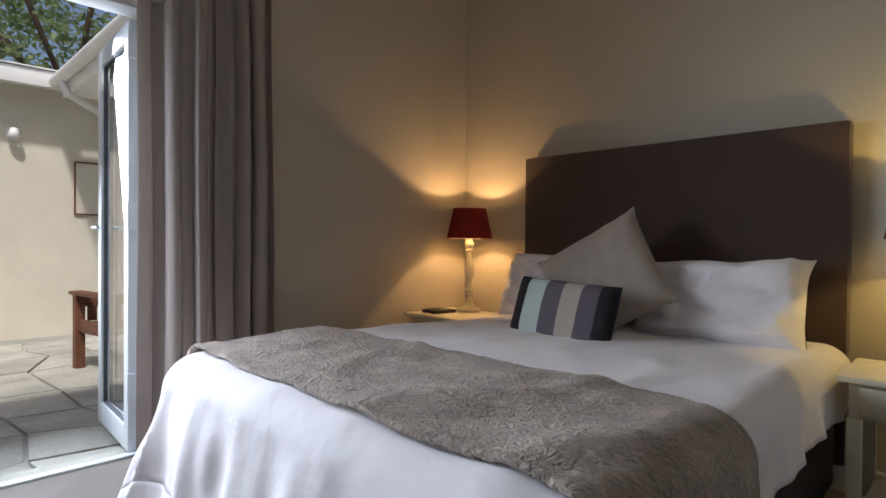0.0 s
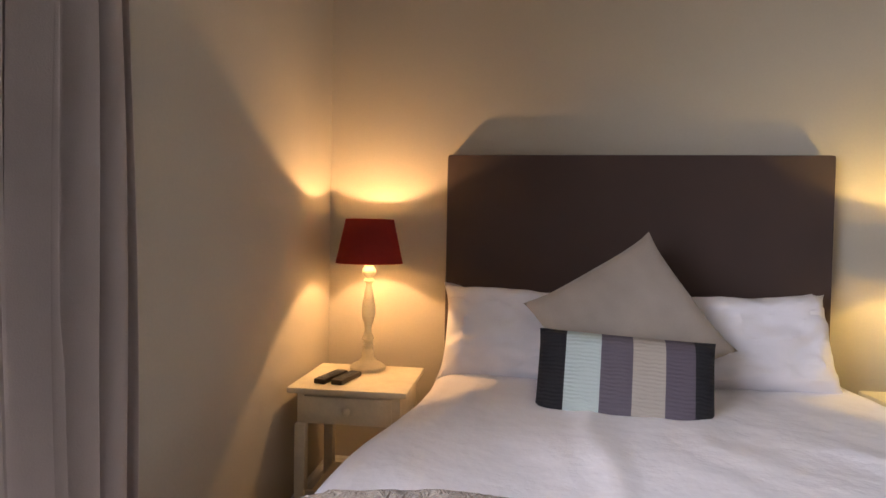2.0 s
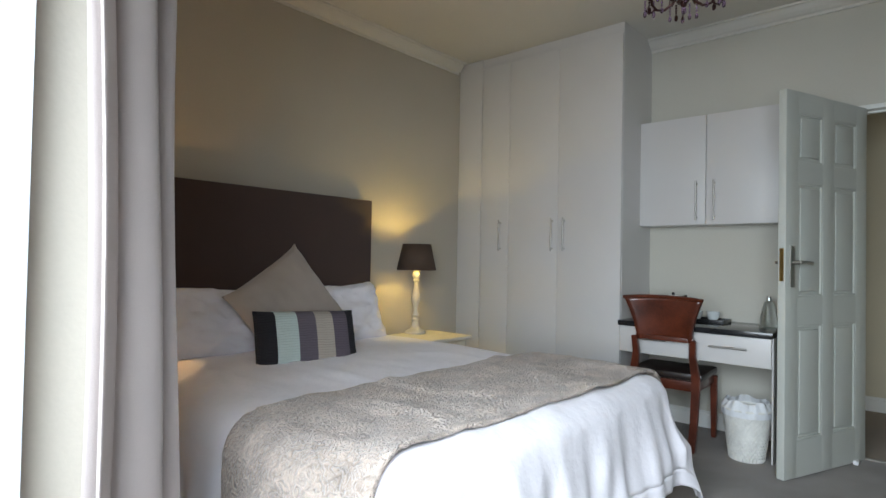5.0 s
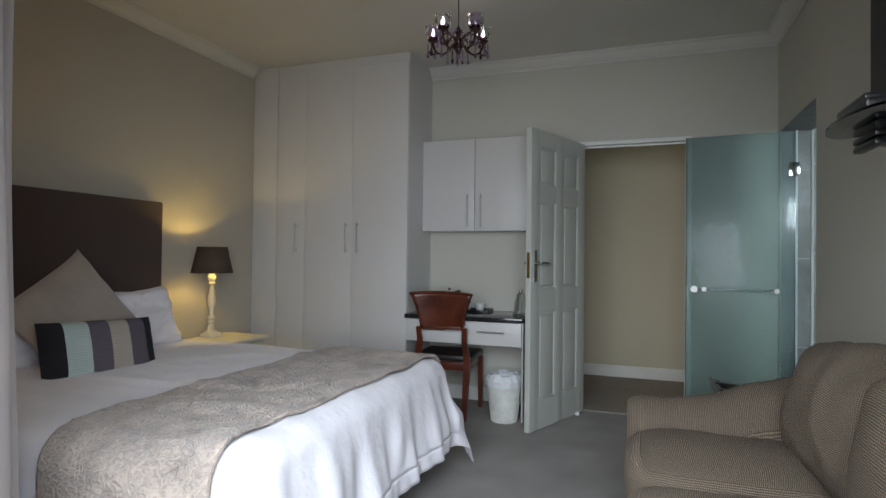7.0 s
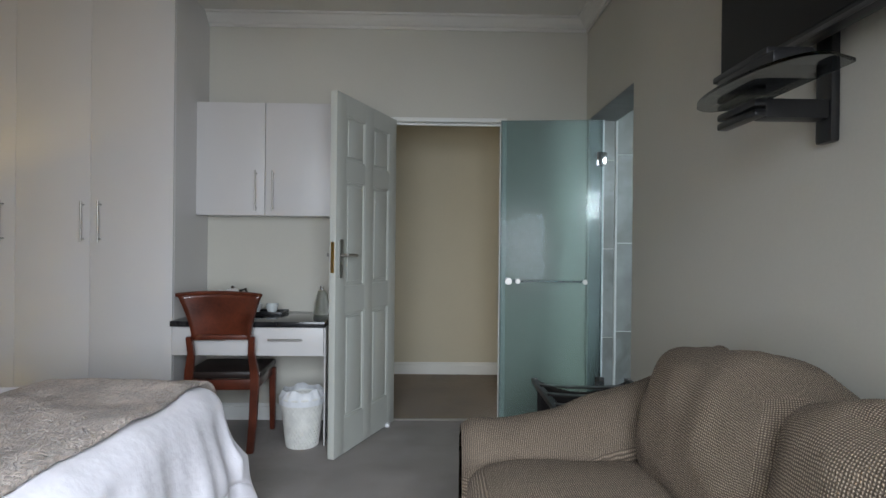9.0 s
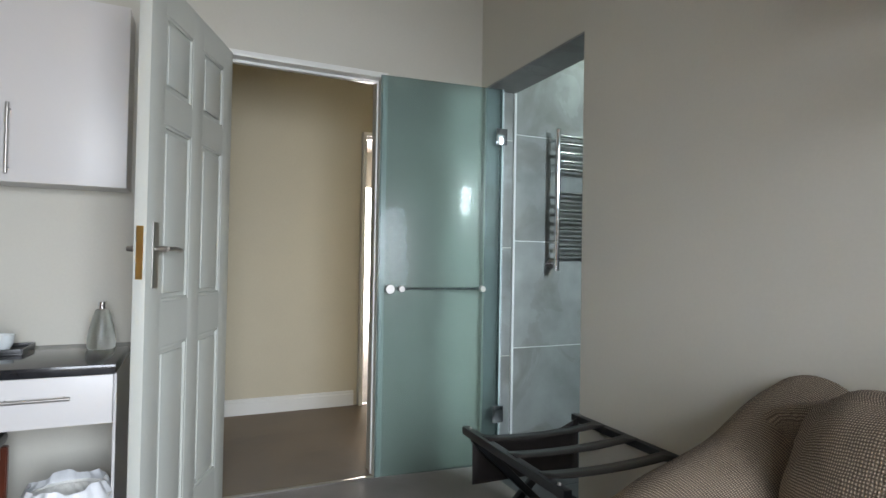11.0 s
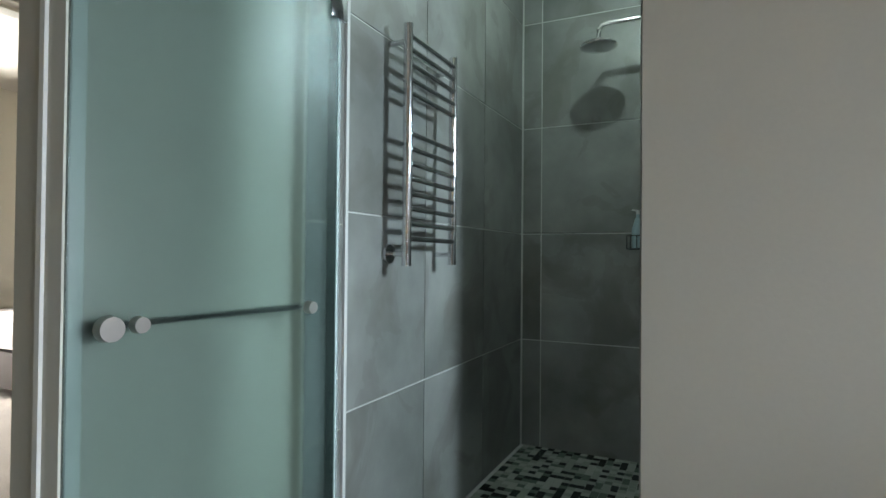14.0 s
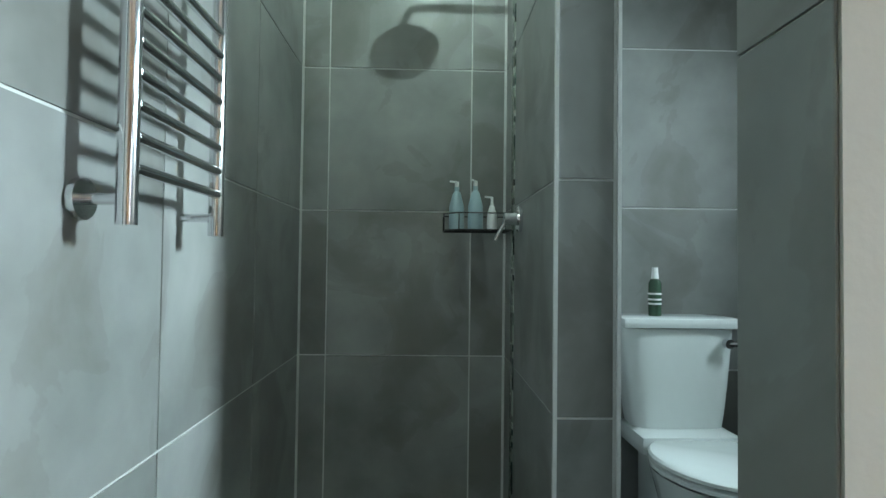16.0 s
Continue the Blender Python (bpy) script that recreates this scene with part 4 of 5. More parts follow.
def blob(name, x0, x1, y0, y1, z0, z1, puff=0.04, p=3.5, seed=0, n=22, tilt=0.0, rum=0.008, top=0.0):
    """An upholstered block: a puffed superellipsoid box with soft edges and slight rumples."""
    bm = B()
    bmesh.ops.create_cube(bm, size=2.0)
    bmesh.ops.subdivide_edges(bm, edges=bm.edges, cuts=n, use_grid_fill=True)
    uv = bm.loops.layers.uv.new("weave")
    hs = ((x1 - x0) / 2, (y1 - y0) / 2, (z1 - z0) / 2)
    for fc in bm.faces:
        nx, ny, nz = (abs(q) for q in fc.normal)
        i, j = (1, 2) if nx > 0.5 else (0, 2) if ny > 0.5 else (0, 1)
        for lp in fc.loops:
            lp[uv].uv = (lp.vert.co[i] * hs[i], lp.vert.co[j] * hs[j])
    c = Vector(((x0 + x1) / 2, (y0 + y1) / 2, (z0 + z1) / 2))
    s = Vector(((x1 - x0) / 2, (y1 - y0) / 2, (z1 - z0) / 2))
    for v in bm.verts:
        q = v.co.copy()
        ln = (abs(q.x) ** p + abs(q.y) ** p + abs(q.z) ** p) ** (1 / p)
        q = q / ln * 1.0
        d = Vector((q.x * s.x, q.y * s.y, q.z * s.z))
        nn = noise.noise(d * 4 + Vector((seed, 0, 0))) + 0.5 * noise.noise(d * 11 + Vector((seed, 3, 0)))
        g = 1 + puff * (1 - abs(q.x) ** 2) * (1 - abs(q.z) ** 2)
        w = Vector((d.x, d.y * g, d.z)) + v.co.normalized() * rum * nn
        w.z += top * (1 - q.x * q.x) * max(0, q.z)
        v.co = c + pose(0, 0, 0, tilt) @ w
    return part(name, bm, M_WEAVE, sf)


blob("base", -0.86, 0.84, -0.40, 0.36, 0.05, 0.36, 0, 9, 1, 12)
blob("back", -0.80, 0.78, -0.51, -0.28, 0.10, 0.82, 0, 6, 2, 14)
blob("seat_cushion", -0.60, -0.005, -0.26, 0.42, 0.30, 0.49, 0.03, 4.5, 3, top=0.03)
blob("seat_cushion", 0.0, 0.585, -0.26, 0.42, 0.30, 0.49, 0.03, 4.5, 4, top=0.03)
blob("back_cushion", -0.86, -0.13, -0.47, -0.12, 0.43, 0.885, 0.06, 5.0, 5, tilt=10, rum=0.024, top=0.02)
blob("back_cushion", -0.145, 0.585, -0.47, -0.12, 0.43, 0.880, 0.06, 3.6, 6, tilt=10, rum=0.024, top=0.02)


def arm(sx):
    bm = B()

    def f(u, v):
        y = -0.50 + 0.93 * v
        topz = 0.575 + 0.26 * (1 - min(1, v * 1.25)) ** 1.3 + 0.02 * noise.noise(Vector((v * 5, sx, 0)))
        a = math.pi * (1.35 * u - 0.175)
        r = 0.155
        cz = topz - r
        if a < 0:
            x, z = r, cz + (a / 0.55) * (cz - 0.06)
        elif a > math.pi:
            x, z = -r, cz - ((a - math.pi) / 0.55) * (cz - 0.06)
        else:
            x, z = r * math.cos(a), cz + r * math.sin(a)
        k = 1 - 0.35 * max(0.0, (v - 0.93) / 0.07) ** 2
        rr = 1 + 0.03 * noise.noise(Vector((u * 6, v * 6, sx * 3)))
        return (sx * 0.70 + x * rr * k, y, 0.06 + (z - 0.06) * (1 - 0.05 * max(0.0, (v - 0.93) / 0.07) ** 2))
    sheet(bm, f, 36, 30)
    bm.verts.index_update()
    uv = bm.loops.layers.uv.new("weave")
    for fc in bm.faces:
        for lp in fc.loops:
            g = lp.vert.index
            iu, iv = divmod(g, 31)
            lp[uv].uv = (iu / 36 * 1.1, iv / 30 * 0.93)
    es = [e for e in bm.edges if e.is_boundary]
    got = bmesh.ops.holes_fill(bm, edges=es, sides=0)
    for fc in got["faces"]:
        for lp in fc.loops:
            lp[uv].uv = (lp.vert.co.x, lp.vert.co.z)
    part("arm", bm, M_WEAVE, sf)


arm(1)
arm(-1)
for sx in (-0.78, 0.76):
    for sy in (-0.42, 0.30):
        b = B()
        lathe(b, [(0.02, 0.0), (0.026, 0.06)], (sx, sy, 0))
        part("foot", b, M_BLACKM, sf)

# ---- luggage rack ----
lr = thing("luggage_rack", "black folding luggage rack with webbing straps", "luggage rack", pose(0.55, -0.45, 0))
for sy in (-1, 1):
    part("top_bar", boxes((-0.31, 0.31, sy * 0.245 - 0.014, sy * 0.245 + 0.014, 0.468, 0.496), bevel=0.004), M_BLACKM, lr)
    for x in (-0.27, 0.27):
        b = B()
        xx = x + sy * 0.013
        m = Matrix.Translation((xx, 0, 0.2355)) @ Matrix.Rotation(sy * math.atan2(0.48, 0.46), 4, "X")
        box(b, -0.012, 0.012, -0.014, 0.014, -0.328, 0.328, 0.003, m)
        part("leg", b, M_BLACKM, lr)
        b = B()
        ball(b, (x + sy * 0.0, sy * 0.245, 0.498), 0.006)
        part("screw", b, M_STEEL, lr)
    b = B()
    rod(b, (-0.27, sy * 0.19, 0.06), (0.27, sy * 0.19, 0.06), 0.009)
    part("stretcher", b, M_BLACKM, lr)
for x in (-0.20, -0.02, 0.15):
    b = sheet(B(), lambda u, v: (x - 0.03 + 0.06 * u, -0.245 + 0.49 * v, 0.499 - 0.012 * (1 - (2 * v - 1) ** 2)), 2, 14)
    q = part("strap", b, M_REMOTE, lr, "black webbing strap")
    q.modifiers.new("thick", "SOLIDIFY").thickness = 0.003
b = sheet(B(), lambda u, v: (0.27 + 0.035 * v * (1 - v) * 0, -0.235 + 0.47 * u, 0.493 - 0.20 * v - 0.06 * (1 - (2 * u - 1) ** 2) * (1 - v)), 14, 8)
q = part("end_cloth", b, M_REMOTE, lr, "black cloth end panel")
q.modifiers.new("thick", "SOLIDIFY").thickness = 0.002

# ---- television on its bracket ----
tv = thing("television", "black flat television on a swivel wall bracket", "television", pose(-0.64, -0.60, 1.925))
part("case", boxes((-0.385, 0.385, -0.045, 0.0, -0.22, 0.24), bevel=0.006), M_BLACKM, tv)
part("screen", boxes((-0.372, 0.372, 0.0005, 0.003, -0.195, 0.225)), M_SCREEN, tv)
part("lower_bezel", boxes((-0.385, 0.385, 0.0, 0.006, -0.22, -0.208), bevel=0.002), M_TVG, tv)
br = thing("tv_bracket", "black wall bracket with a smoked glass shelf and folded arms", "bracket", pose(-0.62, -0.71, 1.60))
part("wall_plate", boxes((-0.032, 0.032, 0.001, 0.028, -0.145, 0.26), bevel=0.012), M_BLACKM, br)
b = B()
rim = [(-0.30, 0.17), (0.09, 0.17)] + [(-0.10 + 0.24 * math.cos(math.pi * k / 28), 0.25 + 0.10 * math.sin(math.pi * k / 28) ** 0.8) for k in range(29)]
top_ = [b.verts.new((x, y, -0.024)) for x, y in rim]
bot_ = [b.verts.new((x, y, -0.032)) for x, y in rim]
b.faces.new(top_)
b.faces.new(bot_[::-1])
for k in range(len(rim)):
    b.faces.new((top_[k], bot_[k], bot_[(k + 1) % len(rim)], top_[(k + 1) % len(rim)]))
part("shelf", b, M_SMOKE, br, "smoked glass shelf", smooth=False)
for z0 in (-0.052, -0.078):
    part("folded_arm", boxes((-0.03, 0.165, 0.19, 0.225, z0 - 0.004, z0 + 0.018), bevel=0.010), M_BLACKM, br)
part("pivot", boxes((-0.028, 0.028, 0.028, 0.195, -0.084, -0.033), bevel=0.008), M_BLACKM, br)
part("cradle", boxes((-0.22, 0.02, 0.20, 0.31, 0.010, 0.028), bevel=0.006), M_BLACKM, br)
part("swivel_arm", boxes((-0.03, 0.03, 0.028, 0.08, 0.16, 0.24), bevel=0.006), M_BLACKM, br)
b = B()
rod(b, (0.06, 0.28, -0.024), (0.06, 0.28, -0.018), 0.008)
part("screw", b, M_STEEL, br)
st = thing("decoder", "flat black decoder box on the glass shelf", "decoder box", pose(-0.76, -0.45, 1.577))
part("case", boxes((-0.12, 0.12, -0.07, 0.06, 0.001, 0.030), bevel=0.010), M_BLACKM, st)
for x in (-0.05, 0.08):
    part("foot", boxes((x - 0.008, x + 0.008, 0.02, 0.03, -0.001, 0.0015)), M_GASKET, st)

# ---- chandelier ----
cd = thing("chandelier", "small bronze chandelier with violet and clear crystal drops", "chandelier", pose(0.46, 1.21, 0))
b = B()
lathe(b, [(0.0, 2.738), (0.05, 2.738), (0.045, 2.715), (0.012, 2.70), (0.0, 2.70)], n=24, cap=False)
part("ceiling_rose", b, M_CHANDM, cd)
b = B()
rod(b, (0, 0, 2.50), (0, 0, 2.70), 0.004)
part("rod", b, M_CHANDM, cd)
b = B()
lathe(b, [(0.0, 2.36), (0.012, 2.37), (0.02, 2.39), (0.01, 2.41), (0.024, 2.44), (0.03, 2.455), (0.012, 2.48), (0.022, 2.50), (0.008, 2.53), (0.0, 2.54)], n=20, cap=False)
part("hub", b, M_CHANDM, cd)
for k in range(5):
    a = k * 2 * math.pi / 5 + 0.35
    ca, sa = math.cos(a), math.sin(a)
    b = B()
    tube(b, [(ca * r, sa * r, z) for r, z in ((0.02, 2.44), (0.05, 2.40), (0.09, 2.375), (0.13, 2.385), (0.155, 2.42), (0.158, 2.452))], 0.0065, 8)
    am = part("arm", b, M_CHANDM, cd)
    b = B()
    lathe(b, [(0.0, 0), (0.026, 0.004), (0.034, 0.014), (0.030, 0.014), (0.0, 0.008)], (ca * 0.158, sa * 0.158, 2.452), n=20, cap=False)
    part("drip_pan", b, M_CHANDM, cd)
    b = B()
    lathe(b, [(0.014, 0.0), (0.040, 0.014), (0.050, 0.040), (0.044, 0.068), (0.050, 0.078)], (ca * 0.158, sa * 0.158, 2.467), n=20, cap=False)
    part("glass_cup", b, M_PURPLE if k % 2 else M_CRYST, cd)
    b = B()
    lathe(b, [(0.0, 0), (0.010, 0.0), (0.015, 0.025), (0.010, 0.05), (0.002, 0.075), (0.0, 0.078)], (ca * 0.158, sa * 0.158, 2.475), n=14, cap=False)
    part("bulb", b, M_BULB if k in (1, 2, 4) else M_WHITEP, cd)
    for j, (dr, da) in enumerate(((0.0, 0.20), (0.0, -0.20), (0.03, 0.0))):
        x, y = (0.16 + dr) * math.cos(a + da), (0.16 + dr) * math.sin(a + da)
        b = B()
        for q in range(4):
            ball(b, (x, y, 2.445 - q * 0.013), 0.0060, 1.0, 6)
        ball(b, (x, y, 2.380), 0.010, 1.8, 6)
        part("crystal_drop", b, M_PURPLE if j else M_CHANDM, cd)
    b = B()
    for q in range(9):
        w = q / 8
        ball(b, (ca * (0.03 + 0.11 * w), sa * (0.03 + 0.11 * w), 2.50 - 0.05 * math.sin(w * math.pi)), 0.006, 1.0, 6)
    part("bead_chain", b, M_PURPLE, cd)
    c2, s2 = math.cos(a + 0.63), math.sin(a + 0.63)
    b = B()
    tube(b, [(c2 * r_, s2 * r_, z_) for r_, z_ in ((0.02, 2.46), (0.06, 2.49), (0.10, 2.47), (0.11, 2.43), (0.09, 2.41), (0.07, 2.425), (0.075, 2.445))], 0.005, 8)
    part("scroll", b, M_CHANDM, cd)
    b = B()
    tube(b, [(ca * r_, sa * r_, z_) for r_, z_ in ((0.135, 2.39), (0.17, 2.375), (0.185, 2.40), (0.17, 2.415))], 0.0045, 8)
    part("scroll", b, M_CHANDM, cd)
    b = B()
    for q in range(3):
        ball(b, (c2 * 0.105, s2 * 0.105, 2.405 - q * 0.015), 0.006, 1.0, 6)
    ball(b, (c2 * 0.105, s2 * 0.105, 2.350), 0.009, 1.7, 6)
    part("crystal_drop", b, M_PURPLE, cd)
b = B()
ball(b, (0, 0, 2.348), 0.013, 1.4, 10)
part("bottom_drop", b, M_PURPLE, cd)

# ---- the room beyond the passage ----
curtain("curtain", -2.25, -1.80, 6.45, 0.045, 7, 0.02, 2.50, M_PINK, "dusty pink curtain beside the bright doorway", 5)
fb = thing("bed", "bed with white linen in the room beyond the passage", "bed", pose(5.75, -2.07, 0))
part("bed_base", boxes((-0.7, 0.6, -0.45, 0.22, 0.08, 0.36), bevel=0.02), M_BASE, fb)
part("linen", boxes((-0.73, 0.62, -0.48, 0.25, 0.361, 0.60), bevel=0.09), M_SHEET, fb)
for sx in (-0.6, 0.5):
    b = B()
    rod(b, (sx, 0.12, 0), (sx, 0.12, 0.08), 0.02)
    part("leg", b, M_BLACKM, fb)

# ---- shower room, set out from its own origin ----
before = set(scene.objects)
BXE, BYB = 1.815, -2.62
ws = structure("wall_shower_east", boxes((BXE, 1.95, BYB, -0.90, 0, 2.75)), M_GROUT, "shower wall clad in large grey stone-look tiles with white joints")
wbk = structure("wall_shower_back", boxes((0.95, BXE, BYB - 0.12, BYB, 0, 2.75)), M_GROUT, "shower wall clad in large grey stone-look tiles with white joints")
wp = structure("wall_partition", boxes((0.80, 0.950, BYB, -1.685, 0, 2.75)), M_GROUT, "tiled partition between shower and toilet")
wt = structure("wall_toilet_back", boxes((-0.9, 0.80, BYB, -2.345, 0, 2.75)), M_GROUT, "wall behind the toilet clad in large grey tiles")
ww = structure("wall_bath_west", boxes((-1.0, -0.9, BYB, -1.80, 0, 2.75), (-1.0, -0.9, -1.34, -0.84, 0, 2.75), (-1.0, -0.9, -1.80, -1.34, 0, 1.25), (-1.0, -0.9, -1.80, -1.34, 2.28, 2.75)), M_GROUT, "tiled wall with the bathroom window")
wn_ = structure("wall_bath_north", boxes((-0.9, 0.953, -0.855, -0.8405, 0, 2.75)), M_TILE, "tiled wall on the inner side of the bedroom wall")
structure("ceiling_bath", boxes((-1.0, 1.95, BYB - 0.12, -0.842, 2.60, 2.70)), M_CEIL, "white ceiling of the shower room", "ceiling")
fl = structure("floor_bath", boxes((-0.9, BXE, BYB, -0.71, -0.1, 0.0)), M_TILED, "dark grey tiled bathroom floor", "floor")
bw = tagged(new("window_1"), "bathroom window with frosted panes", "window", kind="structure")
part("window_frame", boxes((-0.98, -0.93, -1.80, -1.765, 1.25, 2.28), (-0.98, -0.93, -1.375, -1.34, 1.25, 2.28), (-0.98, -0.93, -1.765, -1.375, 1.25, 1.285), (-0.98, -0.93, -1.765, -1.375, 2.245, 2.28), (-0.98, -0.93, -1.765, -1.375, 1.60, 1.65)), M_ALU, bw)
q = part("pane", boxes((-0.957, -0.953, -1.765, -1.375, 1.285, 1.60)), M_GLASS, bw)
q.visible_shadow = False
for k in range(5):
    q = part("louvre", boxes((-0.972, -0.940, -1.765, -1.375, 1.665 + k * 0.118, 1.671 + k * 0.118)), M_ALU, bw)
    q = part("louvre_pane", boxes((-0.957, -0.953, -1.765, -1.375, 1.673 + k * 0.118, 1.781 + k * 0.118)), M_GLASS, bw)
    q.visible_shadow = False


def tile_set(parent, axis, at, sgn, us, zs, gap=0.0028, mat=M_TILE, th=0.0035):
    """Tiles on a wall at axis = at, proud towards sgn; us and zs are the joints."""
    for a0, a1 in zip(us, us[1:]):
        for z0, z1 in zip(zs, zs[1:]):
            lo, hi = sorted((a0, a1))
            w, h = hi - lo - 2 * gap, z1 - z0 - 2 * gap
            b = B()
            t0, t1 = (0.0, th) if sgn > 0 else (-th, 0.0)
            if axis == "x":
                box(b, t0, t1, -w / 2, w / 2, -h / 2, h / 2, 0.0012)
                loc = (at, (lo + hi) / 2, (z0 + z1) / 2)
            else:
                box(b, -w / 2, w / 2, t0, t1, -h / 2, h / 2, 0.0012)
                loc = ((lo + hi) / 2, at, (z0 + z1) / 2)
            q = part("tile", b, mat, parent, smooth=False)
            q.location = loc


ZR = [0.02, 0.62, 1.22, 1.82, 2.42, 2.60]
tile_set(ws, "x", BXE, -1, [-2.614, -2.03, -1.425, -0.905], ZR)
tile_set(wbk, "y", BYB, 1, [0.96, 1.100, 1.697, 1.806], ZR)
tile_set(wp, "y", -1.685, 1, [0.806, 0.953], ZR)
tile_set(wp, "x", 0.950, 1, [-2.37, -1.69], ZR)
tile_set(wp, "x", 0.950, 1, [-2.612, -2.44], ZR)
tile_set(wp, "x", 0.80, -1, [-2.335, -1.69], ZR)
tile_set(wt, "y", -2.345, 1, [-0.59, 0.013, 0.615, 0.79], ZR)
tile_set(ww, "x", -0.9, 1, [-2.335, -2.06], ZR)
part("corner_trim", boxes((0.9505, 0.960, -1.689, -1.676, 0, 2.6)), M_GROUT, wp, "white corner trim")
part("corner_trim", boxes((0.790, 0.7995, -1.689, -1.676, 0, 2.6)), M_GROUT, wp, "white corner trim")
# reveals of the shower opening
rv = structure("opening_reveal", boxes((BXE - 0.002, BXE + 0.12, -0.905, -0.902, 0, 2.07)), M_GROUT, "tiled reveal of the shower opening")
tile_set(rv, "x", 1.811, -1, [-0.895, -0.715], [0.0, 0.58, 1.18, 1.78, 2.05], 0.002)
tile_set(rv, "x", 0.9555, 1, [-0.853, -0.712], [0.0, 0.62, 1.22, 1.82, 2.05], 0.0015)
b = B()
box(b, 0.960, 1.37, -0.905, -0.712, 2.048, 2.0545, 0.001)
part("tile", b, M_TILE, rv, smooth=False)
b = B()
box(b, 1.374, 1.806, -0.905, -0.712, 2.048, 2.0545, 0.001)
part("tile", b, M_TILE, rv, smooth=False)
part("edge_trim", boxes((1.801, 1.810, -0.910, -0.896, 0.0, 2.048)), M_GROUT, rv, "white tile edge trim")

# mosaic floor and strip
mo = structure("floor_shower", boxes((0.955, 1.808, -2.612, -1.43, -0.002, 0.024)), M_GROUT, "shower floor of small dark green, grey and white mosaic squares", "floor")
rnd = random.Random(11)
b = B()
S = 0.036
ny, nx = int(1.17 / S), int(0.845 / S)
for i in range(nx):
    for j in range(ny):
        x, y = 0.960 + i * S, -2.608 + j * S
        box(b, x + 0.001, x + S - 0.001, y + 0.001, y + S - 0.001, 0.024, 0.027 + 0.0006 * rnd.random())
part("mosaic", b, M_MOSAIC, mo, "mosaic squares in dark green, grey and white", smooth=False, kind="stuff")
b = B()
for j in range(int(2.56 / 0.024)):
    for i in range(3):
        box(b, 0.950, 0.9565, -2.438 + i * 0.0225, -2.4165 + i * 0.0225, 0.03 + j * 0.024, 0.0525 + j * 0.024)
part("mosaic_strip", b, M_MOSAIC, wp, "vertical strip of small mosaic pieces", smooth=False, kind="stuff")
for x0, x1 in ((0.945, 1.37), (1.373, 1.796)):
    b = B()
    box(b, -(x1 - x0) / 2, (x1 - x0) / 2, -0.255, 0.255, 0.0, 0.018, 0.001)
    q = part("tile", b, M_TILED, fl, smooth=False)
    q.location = ((x0 + x1) / 2, -1.17, 0.001)

# frosted glass door
gd = thing("door_4", "frosted green glass shower door standing open against the wall", "glass door", pose(1.757, -0.800, 0, 0, 0, 84.8))
gd["kind"] = "structure"
W = 0.683
q = part("pane", boxes((0.0, W, -0.005, 0.005, 0.012, 2.04), bevel=0.001), M_FROST, gd)
q.visible_shadow = False
for z in (0.235, 1.735):
    b = B()
    box(b, -0.018, 0.045, -0.012, 0.012, z, z + 0.09, 0.003)
    part("hinge", b, M_CHROME, gd, "chrome glass hinge")
b = B()
for x in (0.115, 0.61):
    rod(b, (x, -0.005, 0.955), (x, -0.030, 0.955), 0.009)
rod(b, (0.115, -0.028, 0.955), (0.61, -0.028, 0.955), 0.008)
part("towel_bar", b, M_CHROME, gd, "thin chrome towel bar")
for x in (0.115, 0.56):
    b = B()
    rod(b, (x, 0.0052, 0.955), (x, 0.024, 0.955), 0.017, 0.015, 24)
    part("cap", b, M_STEEL, gd)
b = B()
rod(b, (0.625, 0.0055, 0.955), (0.625, 0.022, 0.955), 0.012)
rod(b, (0.625, 0.022, 0.955), (0.625, 0.042, 0.955), 0.024, 0.022, 24)
part("knob", b, M_STEEL, gd, "round chrome knob")
fg = thing("glass_strip", "narrow fixed frosted glass strip beside the shower door", "glass panel", pose(1.765, -0.80, 0))
q = part("pane", boxes((0.0, 0.038, -0.005, 0.005, 0.0, 2.045)), M_FROST, fg)
q.visible_shadow = False
b = B()
box(b, -0.004, 0.0, -0.006, 0.006, 0.0, 2.045)
part("seal", b, M_PLASTICBAG, fg)

# heated towel rail
tl = thing("towel_rail", "chrome heated towel rail mounted on the grey shower tiles", "towel rail", pose(1.735, -1.31, 0))
for y in (0.165, -0.19):
    b = B()
    rod(b, (0, y, 1.056), (0, y, 1.857), 0.016, n=20)
    part("upright", b, M_CHROME, tl)
    b = B()
    rod(b, (0.0, y, 1.095), (0.073, y, 1.095), 0.009)
    if y > 0:
        rod(b, (0.062, y, 1.095), (0.073, y, 1.095), 0.032, n=24)
    part("bracket", b, M_CHROME, tl)
    b = B()
    rod(b, (0.0, y, 1.80), (0.073, y, 1.80), 0.009)
    part("bracket", b, M_CHROME, tl)
for z in (1.82, 1.775, 1.725, 1.675, 1.63, 1.495, 1.445, 1.395, 1.345, 1.295, 1.245, 1.195, 1.145):
    b = B()
    rod(b, (-0.004, -0.18, z), (-0.004, 0.155, z), 0.010, n=14)
    part("bar", b, M_CHROME, tl)

